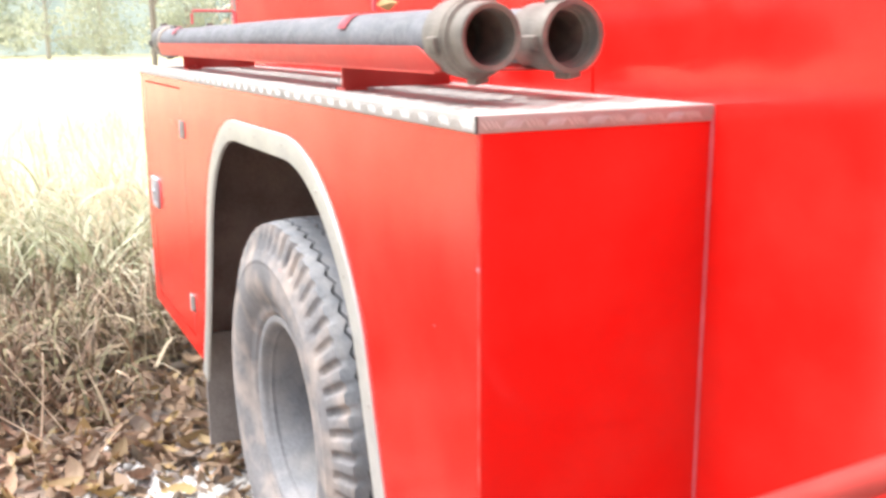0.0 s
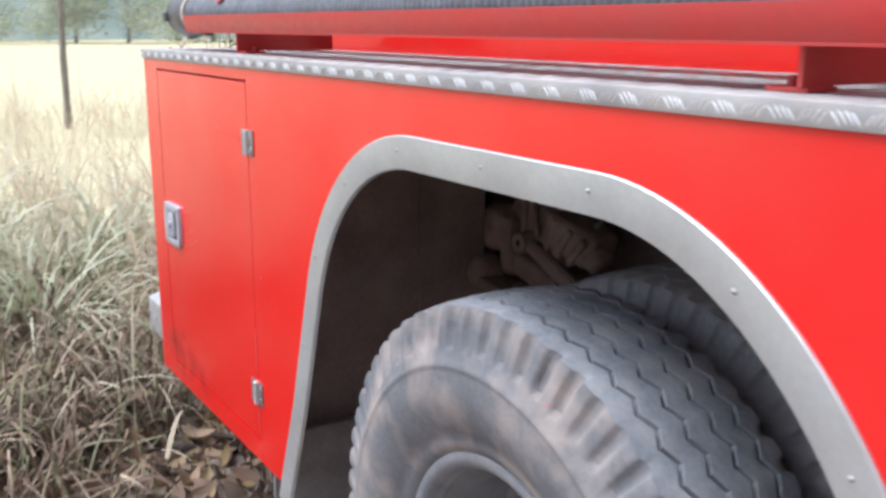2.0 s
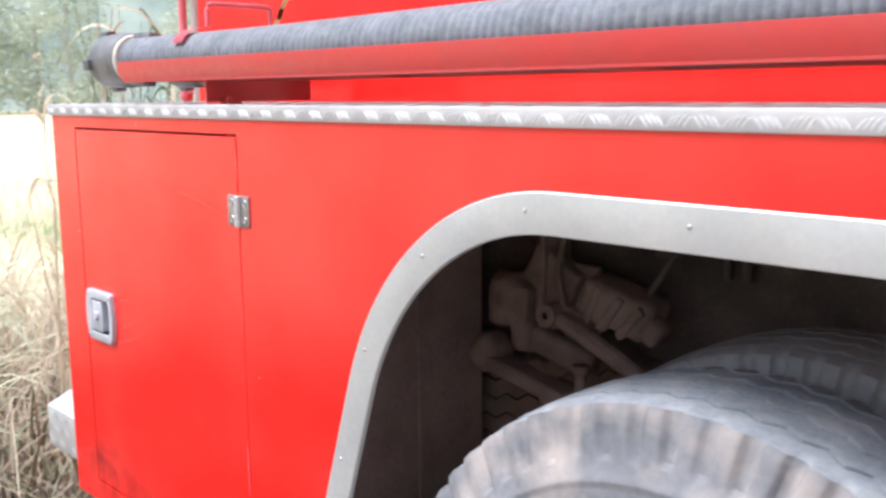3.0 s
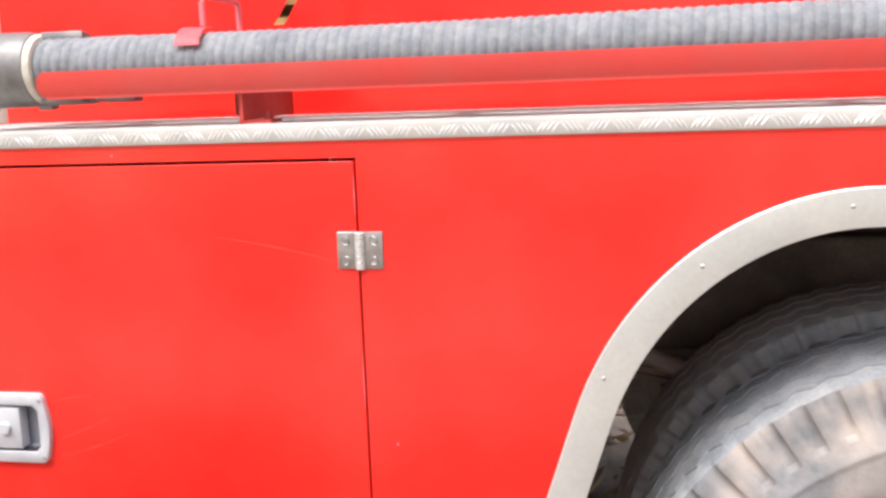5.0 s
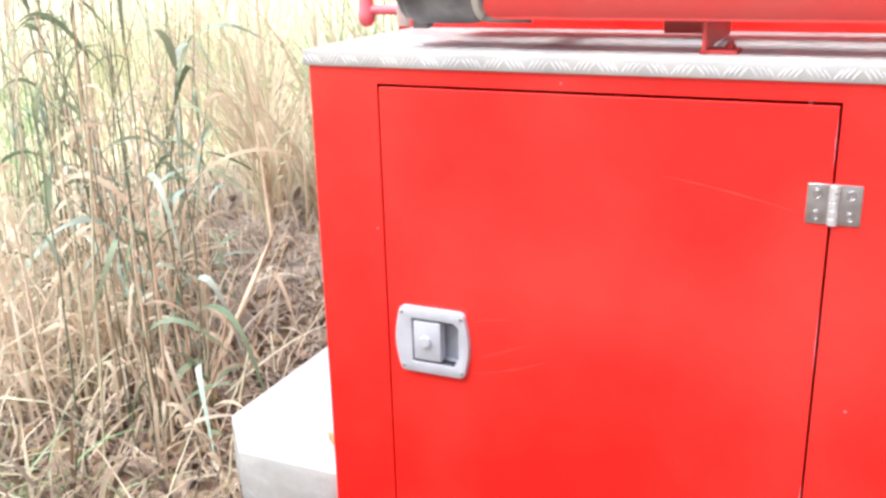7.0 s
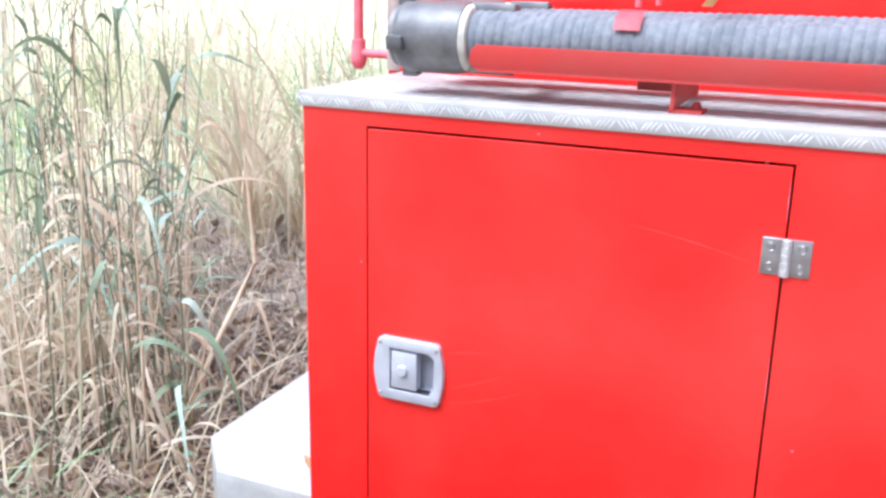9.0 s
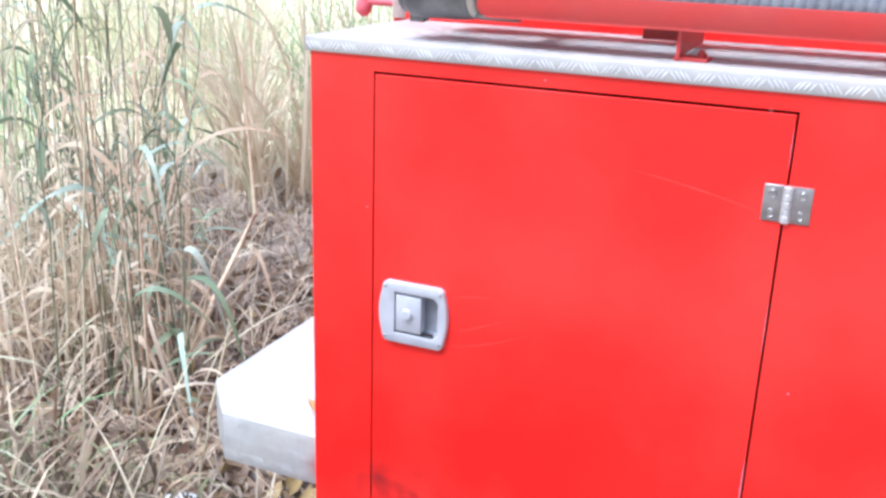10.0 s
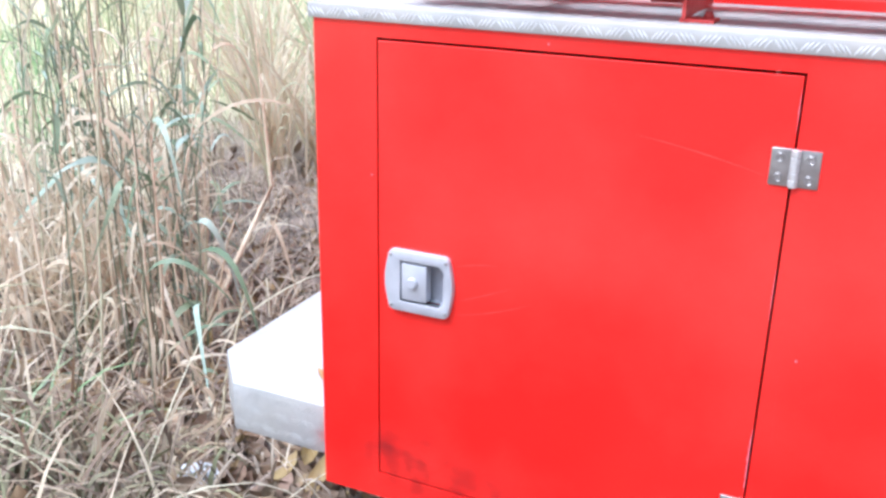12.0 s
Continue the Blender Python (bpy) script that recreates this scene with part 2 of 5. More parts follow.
def ground_material():
    """Brown litter soil near the truck, bleached stubble field farther out."""
    m = surface("soil_and_stubble", (0.29, 0.235, 0.2), (0.19, 0.155, 0.13), 5.5, 0.95, bump=1.0, bump_scale=35, grain=0.5,
                dust=(0.34, 0.26, 0.2), dust_scale=5, dust_amount=0.8)
    n, l = m.node_tree.nodes, m.node_tree.links
    p = n["Principled BSDF"]
    near = p.inputs["Base Color"].links[0].from_socket
    co = n.new("ShaderNodeTexCoord")
    off = n.new("ShaderNodeVectorMath")
    off.operation = "SUBTRACT"
    off.inputs[1].default_value = (1.0, 2.2, 0)
    l.new(co.outputs["Object"], off.inputs[0])
    ln = n.new("ShaderNodeVectorMath")
    ln.operation = "LENGTH"
    l.new(off.outputs[0], ln.inputs[0])
    nz = n.new("ShaderNodeTexNoise")
    nz.inputs["Scale"].default_value = 0.7
    l.new(co.outputs["Object"], nz.inputs["Vector"])
    ad = n.new("ShaderNodeMath")
    ad.operation = "MULTIPLY_ADD"
    ad.inputs[1].default_value = 3.0
    l.new(nz.outputs[0], ad.inputs[0])
    l.new(ln.outputs["Value"], ad.inputs[2])
    mr = n.new("ShaderNodeMapRange")
    mr.inputs["From Min"].default_value = 5.6
    mr.inputs["From Max"].default_value = 7.8
    l.new(ad.outputs[0], mr.inputs["Value"])
    # ground behind the camera, unseen, browned to cut bounce and reflections on the truck
    off2 = n.new("ShaderNodeVectorMath")
    off2.operation = "DISTANCE"
    off2.inputs[1].default_value = (7.0, -12.0, 0)
    l.new(co.outputs["Object"], off2.inputs[0])
    mr2 = n.new("ShaderNodeMapRange")
    mr2.inputs["From Min"].default_value = 12.5
    mr2.inputs["From Max"].default_value = 14.5
    l.new(off2.outputs["Value"], mr2.inputs["Value"])
    both = n.new("ShaderNodeMath")
    both.operation = "MINIMUM"
    l.new(mr.outputs[0], both.inputs[0])
    l.new(mr2.outputs[0], both.inputs[1])
    fn = n.new("ShaderNodeTexNoise")
    fn.inputs["Scale"].default_value = 1.3
    fn.inputs["Detail"].default_value = 8
    l.new(co.outputs["Object"], fn.inputs["Vector"])
    field = n.new("ShaderNodeMix")
    field.data_type = "RGBA"
    field.inputs[6].default_value = (0.62, 0.55, 0.36, 1)
    field.inputs[7].default_value = (0.5, 0.46, 0.27, 1)
    l.new(fn.outputs["Fac"], field.inputs[0])
    out = n.new("ShaderNodeMix")
    out.data_type = "RGBA"
    l.new(both.outputs[0], out.inputs[0])
    l.new(near, out.inputs[6])
    l.new(field.outputs[2], out.inputs[7])
    l.new(out.outputs[2], p.inputs["Base Color"])
    return m


# ---------------------------------------------------------------- mesh helpers
def finish(me, smooth=35):
    if smooth:
        me.polygons.foreach_set("use_smooth", [True] * len(me.polygons))
        me.set_sharp_from_angle(angle=radians(smooth))
    else:
        me.polygons.foreach_set("use_smooth", [False] * len(me.polygons))


def part(name, bm, material, parent=None, label="", smooth=35):
    """Links a bmesh (or a ready mesh) as one mesh object under a thing or a part."""
    if isinstance(bm, bpy.types.Mesh):
        me = bm
    else:
        me = bpy.data.meshes.new(name)
        bmesh.ops.recalc_face_normals(bm, faces=bm.faces)
        bm.to_mesh(me)
        bm.free()
        finish(me, smooth)
    if not me.materials:
        me.materials.append(material)
    ob = new(name, me)
    if parent:
        ob.parent = parent
    if label:
        tagged(ob, label)
    return ob


def box(x0, x1, y0, y1, z0, z1, bevel=0.0, seg=2, bm=None):
    own = bm is None
    b = bmesh.new()
    bmesh.ops.create_cube(b, size=1.0)
    for v in b.verts:
        v.co = Vector((x0 + (v.co.x + 0.5) * (x1 - x0), y0 + (v.co.y + 0.5) * (y1 - y0), z0 + (v.co.z + 0.5) * (z1 - z0)))
    if bevel:
        bmesh.ops.bevel(b, geom=b.edges[:], offset=bevel, segments=seg, affect="EDGES", profile=0.5)
    if own:
        return b
    tmp = bpy.data.meshes.new("tmp")
    b.to_mesh(tmp)
    b.free()
    bm.from_mesh(tmp)
    bpy.data.meshes.remove(tmp)
    return bm


def lathe(profile, n=48, axis="X", at=(0, 0, 0), ripple=None, bm=None):
    """Turns (a, r) pairs round an axis; ripple(a, r, k, n) may shift them."""
    bm = bm or bmesh.new()
    rings = []
    for i, (a, r) in enumerate(profile):
        ring = []
        for k in range(n):
            aa, rr = ripple(i, a, r, k) if ripple else (a, r)
            th = 2 * math.pi * k / n
            u, v = rr * math.cos(th), rr * math.sin(th)
            p = (aa, u, v) if axis == "X" else (u, aa, v) if axis == "Y" else (u, v, aa)
            ring.append(bm.verts.new((p[0] + at[0], p[1] + at[1], p[2] + at[2])))
        rings.append(ring)
    for r0, r1 in zip(rings, rings[1:]):
        for k in range(n):
            bm.faces.new((r0[k], r0[(k + 1) % n], r1[(k + 1) % n], r1[k]))
    return bm


def pipe(points, r, n=10, bm=None, caps=True):
    """A round bar along points."""
    bm = bm or bmesh.new()
    pts = [Vector(p) for p in points]
    rings = []
    up = Vector((0.13, 0.31, 0.94)).normalized()
    for i, p in enumerate(pts):
        d = (pts[min(i + 1, len(pts) - 1)] - pts[max(i - 1, 0)]).normalized()
        s = d.cross(up)
        if s.length < 0.1:
            s = d.cross(Vector((1, 0, 0)))
        s.normalize()
        t = d.cross(s)
        rr = r[i] if isinstance(r, (list, tuple)) else r
        rings.append([bm.verts.new(p + rr * (math.cos(2 * math.pi * k / n) * s + math.sin(2 * math.pi * k / n) * t)) for k in range(n)])
    for r0, r1 in zip(rings, rings[1:]):
        for k in range(n):
            bm.faces.new((r0[k], r0[(k + 1) % n], r1[(k + 1) % n], r1[k]))
    if caps:
        bm.faces.new(rings[0][::-1])
        bm.faces.new(rings[-1])
    return bm


def slab_y(outline, y0, y1, hole=None, bevel=0.0):
    """A flat plate in the x-z plane between y0 (outer face) and y1, with one hole."""
    bm = bmesh.new()
    edges = []
    for loop in (outline, hole) if hole else (outline,):
        vs = [bm.verts.new((x, y0, z)) for x, z in loop]
        edges += [bm.edges.new((a, b)) for a, b in zip(vs, vs[1:] + vs[:1])]
    if hole:
        bmesh.ops.triangle_fill(bm, use_beauty=True, use_dissolve=False, edges=edges)
    else:
        bm.faces.new(bm.verts[:])
    res = bmesh.ops.extrude_face_region(bm, geom=bm.faces[:])
    for v in res["geom"]:
        if isinstance(v, bmesh.types.BMVert):
            v.co.y = y1
    bmesh.ops.recalc_face_normals(bm, faces=bm.faces)
    if bevel:
        rim = [e for e in bm.edges if len(e.link_faces) == 2 and e.calc_face_angle() > 0.8 and all(abs(v.co.y - y0) < 1e-6 for v in e.verts)]
        bmesh.ops.bevel(bm, geom=rim, offset=bevel, segments=2, affect="EDGES", profile=0.5)
    return bm


def bezier(p0, p1, p2, p3, n):
    out = []
    for i in range(n + 1):
        t = i / n
        a, b, c, d = (1 - t) ** 3, 3 * t * (1 - t) ** 2, 3 * t * t * (1 - t), t ** 3
        out.append((a * p0[0] + b * p1[0] + c * p2[0] + d * p3[0], a * p0[1] + b * p1[1] + c * p2[1] + d * p3[1]))
    return out


def offset_line(line, d):
    out = []
    for i, (x, z) in enumerate(line):
        a, b = line[max(i - 1, 0)], line[min(i + 1, len(line) - 1)]
        tx, tz = b[0] - a[0], b[1] - a[1]
        k = math.hypot(tx, tz)
        out.append((x + d * tz / k, z - d * tx / k))
    return out


# ---------------------------------------------------------------- ground
GROUND = -0.08


def make_ground():
    steps = [0.0]
    s = 0.14
    while steps[-1] < 2500:
        steps.append(steps[-1] + s)
        if steps[-1] > 5:
            s *= 1.22
    axis = np.array([-v for v in steps[:0:-1]] + steps)
    n = len(axis)
    verts = []
    for y in axis:
        for x in axis:
            d = math.hypot(x - 1.5, y)
            h = 0.05 * noise.noise(Vector((x * 0.8, y * 0.8, 0))) + 0.03 * noise.noise(Vector((x * 2.6, y * 2.6, 3)))
            h *= min(1.0, max(0.15, (d - 1.5) / 4)) if d < 400 else 0
            verts.append((x, y, h - 0.012 + GROUND))
    faces = [(j * n + i, j * n + i + 1, (j + 1) * n + i + 1, (j + 1) * n + i) for j in range(n - 1) for i in range(n - 1)]
    me = bpy.data.meshes.new("ground")
    me.from_pydata(verts, [], faces)
    finish(me, 180)
    ob = part("ground", me, ground_material())
    tagged(ob, "bare brown soil running out into a bleached stubble field", "ground", kind="structure")


make_ground()

# ---------------------------------------------------------------- the fire truck
truck = tagged(new("fire_truck"), "red fire engine with side locker and dusty dual rear wheels", "fire truck")
L0, L1, TOP, LOW, DEEP = 0.0, 2.992, 1.35, 0.388, 0.42
ARCH_X = 1.825

# wheel-arch line, from the foot at one end over the flat crown to the other foot
rise = [(0.868, 0.352), (0.76, 0.625)] + bezier((0.665, 0.92), (0.598, 1.138), (0.418, 1.2685), (0.235, 1.2685), 22)
fall = [(0.846, 0.352), (0.79, 0.625)] + bezier((0.70, 0.92), (0.602, 1.134), (0.414, 1.2685), (0.22, 1.2685), 22)
arch = [(ARCH_X - x, z) for x, z in rise] + [(ARCH_X + x, z) for x, z in fall[::-1]]
arch_mid = offset_line(arch, 0.03)
arch_in = offset_line(arch, 0.0575)


def side_panel():
    cut = [(x, z) for x, z in arch_mid if z > LOW + 0.02]
    outline = [(0.006, LOW), (arch_mid[0][0], LOW)] + cut + [(arch_mid[-1][0], LOW), (L1 - 0.006, LOW), (L1 - 0.006, TOP), (0.006, TOP)]
    door = [(0.1305, 0.4455), (0.1305, 1.3235), (0.8405, 1.3235), (0.8405, 0.4455)]
    part("locker_side", slab_y(outline, 0.0, 0.004, door), RED, truck, "glossy red sheet steel, lightly scratched", smooth=0)
    # near-black sheet behind the door gap, its colour standing in for shade
    part("door_jamb", box(0.11, 0.86, 0.034, 0.038, 0.43, 1.345), SHADE, truck)
    for x, s in ((0.006, -1), (L1 - 0.006, 1)):
        bm = bmesh.new()
        prev = None
        for k in range(7):
            a = math.pi / 2 * k / 6
            px, py = x + s * 0.006 * math.sin(a), 0.006 - 0.006 * math.cos(a)
            cur = (bm.verts.new((px, py, LOW)), bm.verts.new((px, py, TOP)))
            if prev:
                bm.faces.new((prev[0], cur[0], cur[1], prev[1]))
            prev = cur
        part("locker_corner", bm, RED, truck)
    part("locker_end", box(L1 - 0.004, L1, 0.006, DEEP, LOW, TOP), RED, truck, smooth=0)
    part("locker_end", box(0.0, 0.004, 0.006, DEEP + 0.3, LOW, TOP), RED, truck, smooth=0)
    part("locker_floor", box(0.004, 0.80, 0.006, 0.7, LOW + 0.002, LOW + 0.006), RED_OLD, truck, smooth=0)
    part("sealant_bead", pipe([(L1 + 0.003, DEEP - 0.003, 0.5), (L1 + 0.003, DEEP - 0.003, 1.36)], 0.0022, 8), PINK, truck)
    part("worn_edge", pipe([(L1 - 0.0016, 0.0016, LOW), (L1 - 0.0016, 0.0016, TOP)], 0.0018, 8), PALE_RED, truck, "pale red line along the corner")
    for x, z, r in ((L1 - 0.001, 1.154, 0.0045), (0.886, 0.871, 0.0022), (1.96, 0.93, 0.002), (0.445, 1.335, 0.002), (0.12, 1.075, 0.0015), (2.84, 1.03, 0.002)):
        part("paint_chip", lathe([(-0.0012, 0.0001), (-0.001, r), (0.001, r * 1.02)], 8, "Y", (x, 0.0, z)), PINK, truck, "pale chip in the paint")


def locker_door():
    cx, cz = 0.2205, 0.8815
    pocket = [(cx - 0.037, cz - 0.040), (cx - 0.037, cz + 0.040), (cx + 0.042, cz + 0.040), (cx + 0.051, cz + 0.031), (cx + 0.051, cz - 0.031), (cx + 0.042, cz - 0.040)]
    panel = [(0.1335, 0.449), (0.1335, 1.3185), (0.837, 1.3185), (0.837, 0.449)]
    d = part("locker_door", slab_y(panel, 0.0, 0.010, pocket, 0.0015), RED, truck, "flush red locker door, shut", smooth=0)

    def hinge(x, z):
        b = bmesh.new()
        box(x - 0.036, x - 0.005, -0.0035, 0.0, z - 0.029, z + 0.029, 0.0016, 3, b)
        box(x + 0.005, x + 0.036, -0.0035, 0.0, z - 0.029, z + 0.029, 0.0012, 2, b)
        h = part("hinge", b, STEEL, d, "polished steel butt hinge")
        for i in range(5):
            z0 = z - 0.029 + i * 0.0116
            part("knuckle", lathe([(z0, 0.0), (z0, 0.0063), (z0 + 0.0009, 0.0074), (z0 + 0.0102, 0.0074), (z0 + 0.0111, 0.0063), (z0 + 0.0111, 0.0)], 14, "Z", (x, -0.004, 0)), KNUCKLE, h)
        for sx in (-0.022, 0.022):
            for sz in (-0.0155, 0.0155):
                part("screw", lathe([(-0.0038, 0.0001), (-0.0038, 0.0016), (-0.0046, 0.0022), (-0.0046, 0.0046), (-0.0037, 0.0055), (-0.0045, 0.0066), (-0.0034, 0.0074)], 16, "Y", (x + sx, 0, z + sz)), STEEL, h)

    hinge(0.8415, 1.182)
    hinge(0.835, 0.570)

    # paddle latch: barrel-sided frame, sunk pocket, square paddle and lock barrel
    def barrel(w, h, bulge, r, n=6):
        pts = []
        for sx, sz in ((1, 1), (-1, 1), (-1, -1), (1, -1)):
            a0 = {(1, 1): 0, (-1, 1): 90, (-1, -1): 180, (1, -1): 270}[(sx, sz)]
            for k in range(n + 1):
                a = radians(a0 + 90 * k / n)
                x, z = sx * (w - r) + r * math.cos(a), sz * (h - r) + r * math.sin(a)
                pts.append((cx + x, cz + z))
            if (sx, sz) in ((-1, 1), (1, -1)):
                for k in range(1, 8):
                    t = k / 8
                    z = sz * (h - r) * (1 - 2 * t)
                    pts.append((cx + sx * (w + bulge * math.sin(math.pi * t)), cz + z))
        return pts

    latch = part("paddle_latch", slab_y(barrel(0.0625, 0.0605, 0.0075, 0.012), -0.011, 0.0, pocket, 0.0022), ZINC, d, "grey cast paddle latch")
    bm = bmesh.new()
    rim = [bm.verts.new((x, -0.009, z)) for x, z in pocket]
    deep = [bm.verts.new((x + (0.004 if x < cx else -0.008), 0.024, z)) for x, z in pocket]
    for k in range(len(rim)):
        bm.faces.new((rim[k], rim[(k + 1) % len(rim)], deep[(k + 1) % len(rim)], deep[k]))
    bm.faces.new(deep)
    part("pocket", bm, POCKET, latch)
    part("paddle", box(cx - 0.034, cx + 0.017, -0.0105, 0.012, cz - 0.036, cz + 0.036, 0.0015, 2), ZINC, latch)
    part("lock_barrel", lathe([(-0.0165, 0.0001), (-0.0165, 0.009), (-0.0155, 0.0103), (-0.0105, 0.0108)], 24, "Y", (cx - 0.011, 0, cz)), ZINC, latch)
    for sx in (-0.056, 0.056):
        for sz in (-0.050, 0.050):
            part("rivet", lathe([(-0.0135, 0.0001), (-0.013, 0.0022), (-0.011, 0.0034)], 10, "Y", (cx + sx, 0, cz + sz)), STEEL, latch)


def scratches():
    mat = surface("scuffed_red_paint", (0.83, 0.055, 0.04), (0.82, 0.035, 0.025), 30, 0.4, bump=0.0, grain=0.1)
    rng = random.Random(14)
    runs = [((0.60, 1.205), (0.70, 1.192), (0.80, 1.165)), ((0.292, 0.925), (0.33, 0.938), (0.372, 0.94)), ((0.30, 0.86), (0.34, 0.875), (0.40, 0.902)), ((0.29, 0.83), (0.36, 0.842), (0.44, 0.88)),
            ((0.86, 0.86), (0.865, 0.78), (0.872, 0.66))]
    for a, b, c in runs:
        bm = bmesh.new()
        prev = None
        for k in range(13):
            t = k / 12
            x = (1 - t) ** 2 * a[0] + 2 * t * (1 - t) * b[0] + t * t * c[0]
            z = (1 - t) ** 2 * a[1] + 2 * t * (1 - t) * b[1] + t * t * c[1]
            w = 0.0009 * math.sin(math.pi * t) * rng.uniform(0.6, 1.2) + 0.0001
            cur = (bm.verts.new((x, -0.0004, z - w)), bm.verts.new((x, -0.0004, z + w)))
            if prev:
                bm.faces.new((prev[0], cur[0], cur[1], prev[1]))
            prev = cur
        part("scratch", bm, mat, truck, "faint pale scratch in the red paint")


def worn_seam():
    """Paint rubbed off along the hinge side of the door."""
    rng = random.Random(4)
    for z0, z1, wide in ((0.452, 0.60, 0.0035), (0.62, 0.735, 0.0028), (0.93, 1.02, 0.0014), (1.235, 1.30, 0.0014)):
        bm = bmesh.new()
        prev = None
        for k in range(22):
            t = k / 21
            w = wide * (0.25 + 0.75 * math.sin(math.pi * t)) * rng.uniform(0.5, 1.15)
            z = z0 + (z1 - z0) * t
            cur = (bm.verts.new((0.8366 - w, -0.0005, z)), bm.verts.new((0.8366, -0.0005, z)))
            if prev:
                bm.faces.new((prev[0], cur[0], cur[1], prev[1]))
            prev = cur
        part("worn_seam", bm, PINK, truck, "paint rubbed pale along the door's hinge edge")


def smudge_material(name, colour):
    m = bpy.data.materials.new(name)
    m.use_nodes = True
    n, l = m.node_tree.nodes, m.node_tree.links
    p = n["Principled BSDF"]
    p.inputs["Base Color"].default_value = (*colour, 1)
    p.inputs["Roughness"].default_value = 0.7
    co = n.new("ShaderNodeTexCoord")
    nz = n.new("ShaderNodeTexNoise")
    nz.inputs["Scale"].default_value = 17
    nz.inputs["Detail"].default_value = 7
    l.new(co.outputs["Object"], nz.inputs["Vector"])
    mp = n.new("ShaderNodeMapping")
    mp.inputs["Scale"].default_value = (1, 0, 1)
    l.new(co.outputs["Generated"], mp.inputs["Vector"])
    ds = n.new("ShaderNodeVectorMath")
    ds.operation = "DISTANCE"
    ds.inputs[1].default_value = (0.5, 0, 0.5)
    l.new(mp.outputs[0], ds.inputs[0])
    fall = n.new("ShaderNodeMapRange")
    fall.inputs["From Min"].default_value = 0.5
    fall.inputs["From Max"].default_value = 0.08
    l.new(ds.outputs["Value"], fall.inputs["Value"])
    blot = n.new("ShaderNodeMapRange")
    blot.inputs["From Min"].default_value = 0.42
    blot.inputs["From Max"].default_value = 0.75
    blot.inputs["To Max"].default_value = 0.6
    l.new(nz.outputs["Fac"], blot.inputs["Value"])
    mul = n.new("ShaderNodeMath")
    mul.operation = "MULTIPLY"
    l.new(fall.outputs[0], mul.inputs[0])
    l.new(blot.outputs[0], mul.inputs[1])
    tr = n.new("ShaderNodeBsdfTransparent")
    ms = n.new("ShaderNodeMixShader")
    l.new(mul.outputs[0], ms.inputs[0])
    l.new(tr.outputs[0], ms.inputs[1])
    l.new(p.outputs[0], ms.inputs[2])
    l.new(ms.outputs[0], n["Material Output"].inputs["Surface"])
    return m


def dark_smudge():
    m = smudge_material("maroon_smudge", (0.16, 0.012, 0.014))
    for x0, x1, z0, z1 in ((0.008, 0.36, 0.392, 0.60), (0.14, 0.52, 0.395, 0.52)):
        bm = bmesh.new()
        bm.faces.new([bm.verts.new(c) for c in ((x0, -0.0006, z0), (x1, -0.0006, z0), (x1, -0.0006, z1), (x0, -0.0006, z1))])
        part("dark_smudge", bm, m, truck, "dark maroon smudge low on the red side", smooth=0)
    bm = bmesh.new()
    bm.faces.new([bm.verts.new(c) for c in ((-0.11, 0.0292, 0.436), (0.09, 0.0292, 0.436), (0.09, 0.0292, 0.541), (-0.11, 0.0292, 0.541))])
    part("red_smear", bm, smudge_material("red_smear_tint", (0.6, 0.05, 0.06)), truck, "blotchy red patch on the step's front face", smooth=0)


def arch_trim():
    bm = bmesh.new()
    rows = []
    for (xo, zo), (xi, zi) in zip(arch, arch_in):
        dx, dz = xi - xo, zi - zo
        row = []
        for f, y in ((0.0, 0.0), (0.0, -0.0035), (0.03, -0.0052), (0.06, -0.0052), (0.95, -0.0052), (0.985, -0.0045), (1.0, -0.002), (1.0, 0.004)):
            row.append(bm.verts.new((xo + f * dx, y, zo + f * dz)))
        rows.append(row)
    for a, b in zip(rows, rows[1:]):
        for k in range(len(a) - 1):
            bm.faces.new((a[k], a[k + 1], b[k + 1], b[k]))
    for row in (rows[0], rows[-1]):
        bm.faces.new(row)
    t = part("wheel_arch_trim", bm, TRIM, truck, "grey aluminium wheel-arch moulding")
    for x, z in ((1.137, 0.783), (1.207, 0.987), (1.348, 1.157), (1.549, 1.241), (1.796, 1.243), (2.036, 1.243), (2.276, 1.170), (2.433, 1.021), (2.55, 0.79)):
        part("screw", lathe([(-0.0082, 0.0001), (-0.0079, 0.0015), (-0.0067, 0.0029), (-0.005, 0.0034)], 12, "Y", (x, 0, z)), ALU, t)


def tread_bar(verts, faces, o, u, v, w, cx, cy, ang, length, width, high):
    """A lens-shaped raised bar on a plate with origin o, axes u, v and normal w."""
    c, s = math.cos(ang), math.sin(ang)

    def at(a, b, h):
        x, y = cx + a * c - b * s, cy + a * s + b * c
        return tuple(o + u * x + v * y + w * h)

    i = len(verts)
    hl, hw = length / 2, width / 2
    verts += [at(-hl, 0, 0), at(-hl * 0.5, -hw, 0), at(hl * 0.5, -hw, 0), at(hl, 0, 0), at(hl * 0.5, hw, 0), at(-hl * 0.5, hw, 0), at(-hl * 0.55, 0, high), at(hl * 0.55, 0, high)]
    faces += [(i, i + 1, i + 6), (i + 1, i + 2, i + 7, i + 6), (i + 2, i + 3, i + 7), (i + 3, i + 4, i + 7), (i + 4, i + 5, i + 6, i + 7), (i + 5, i, i + 6)]


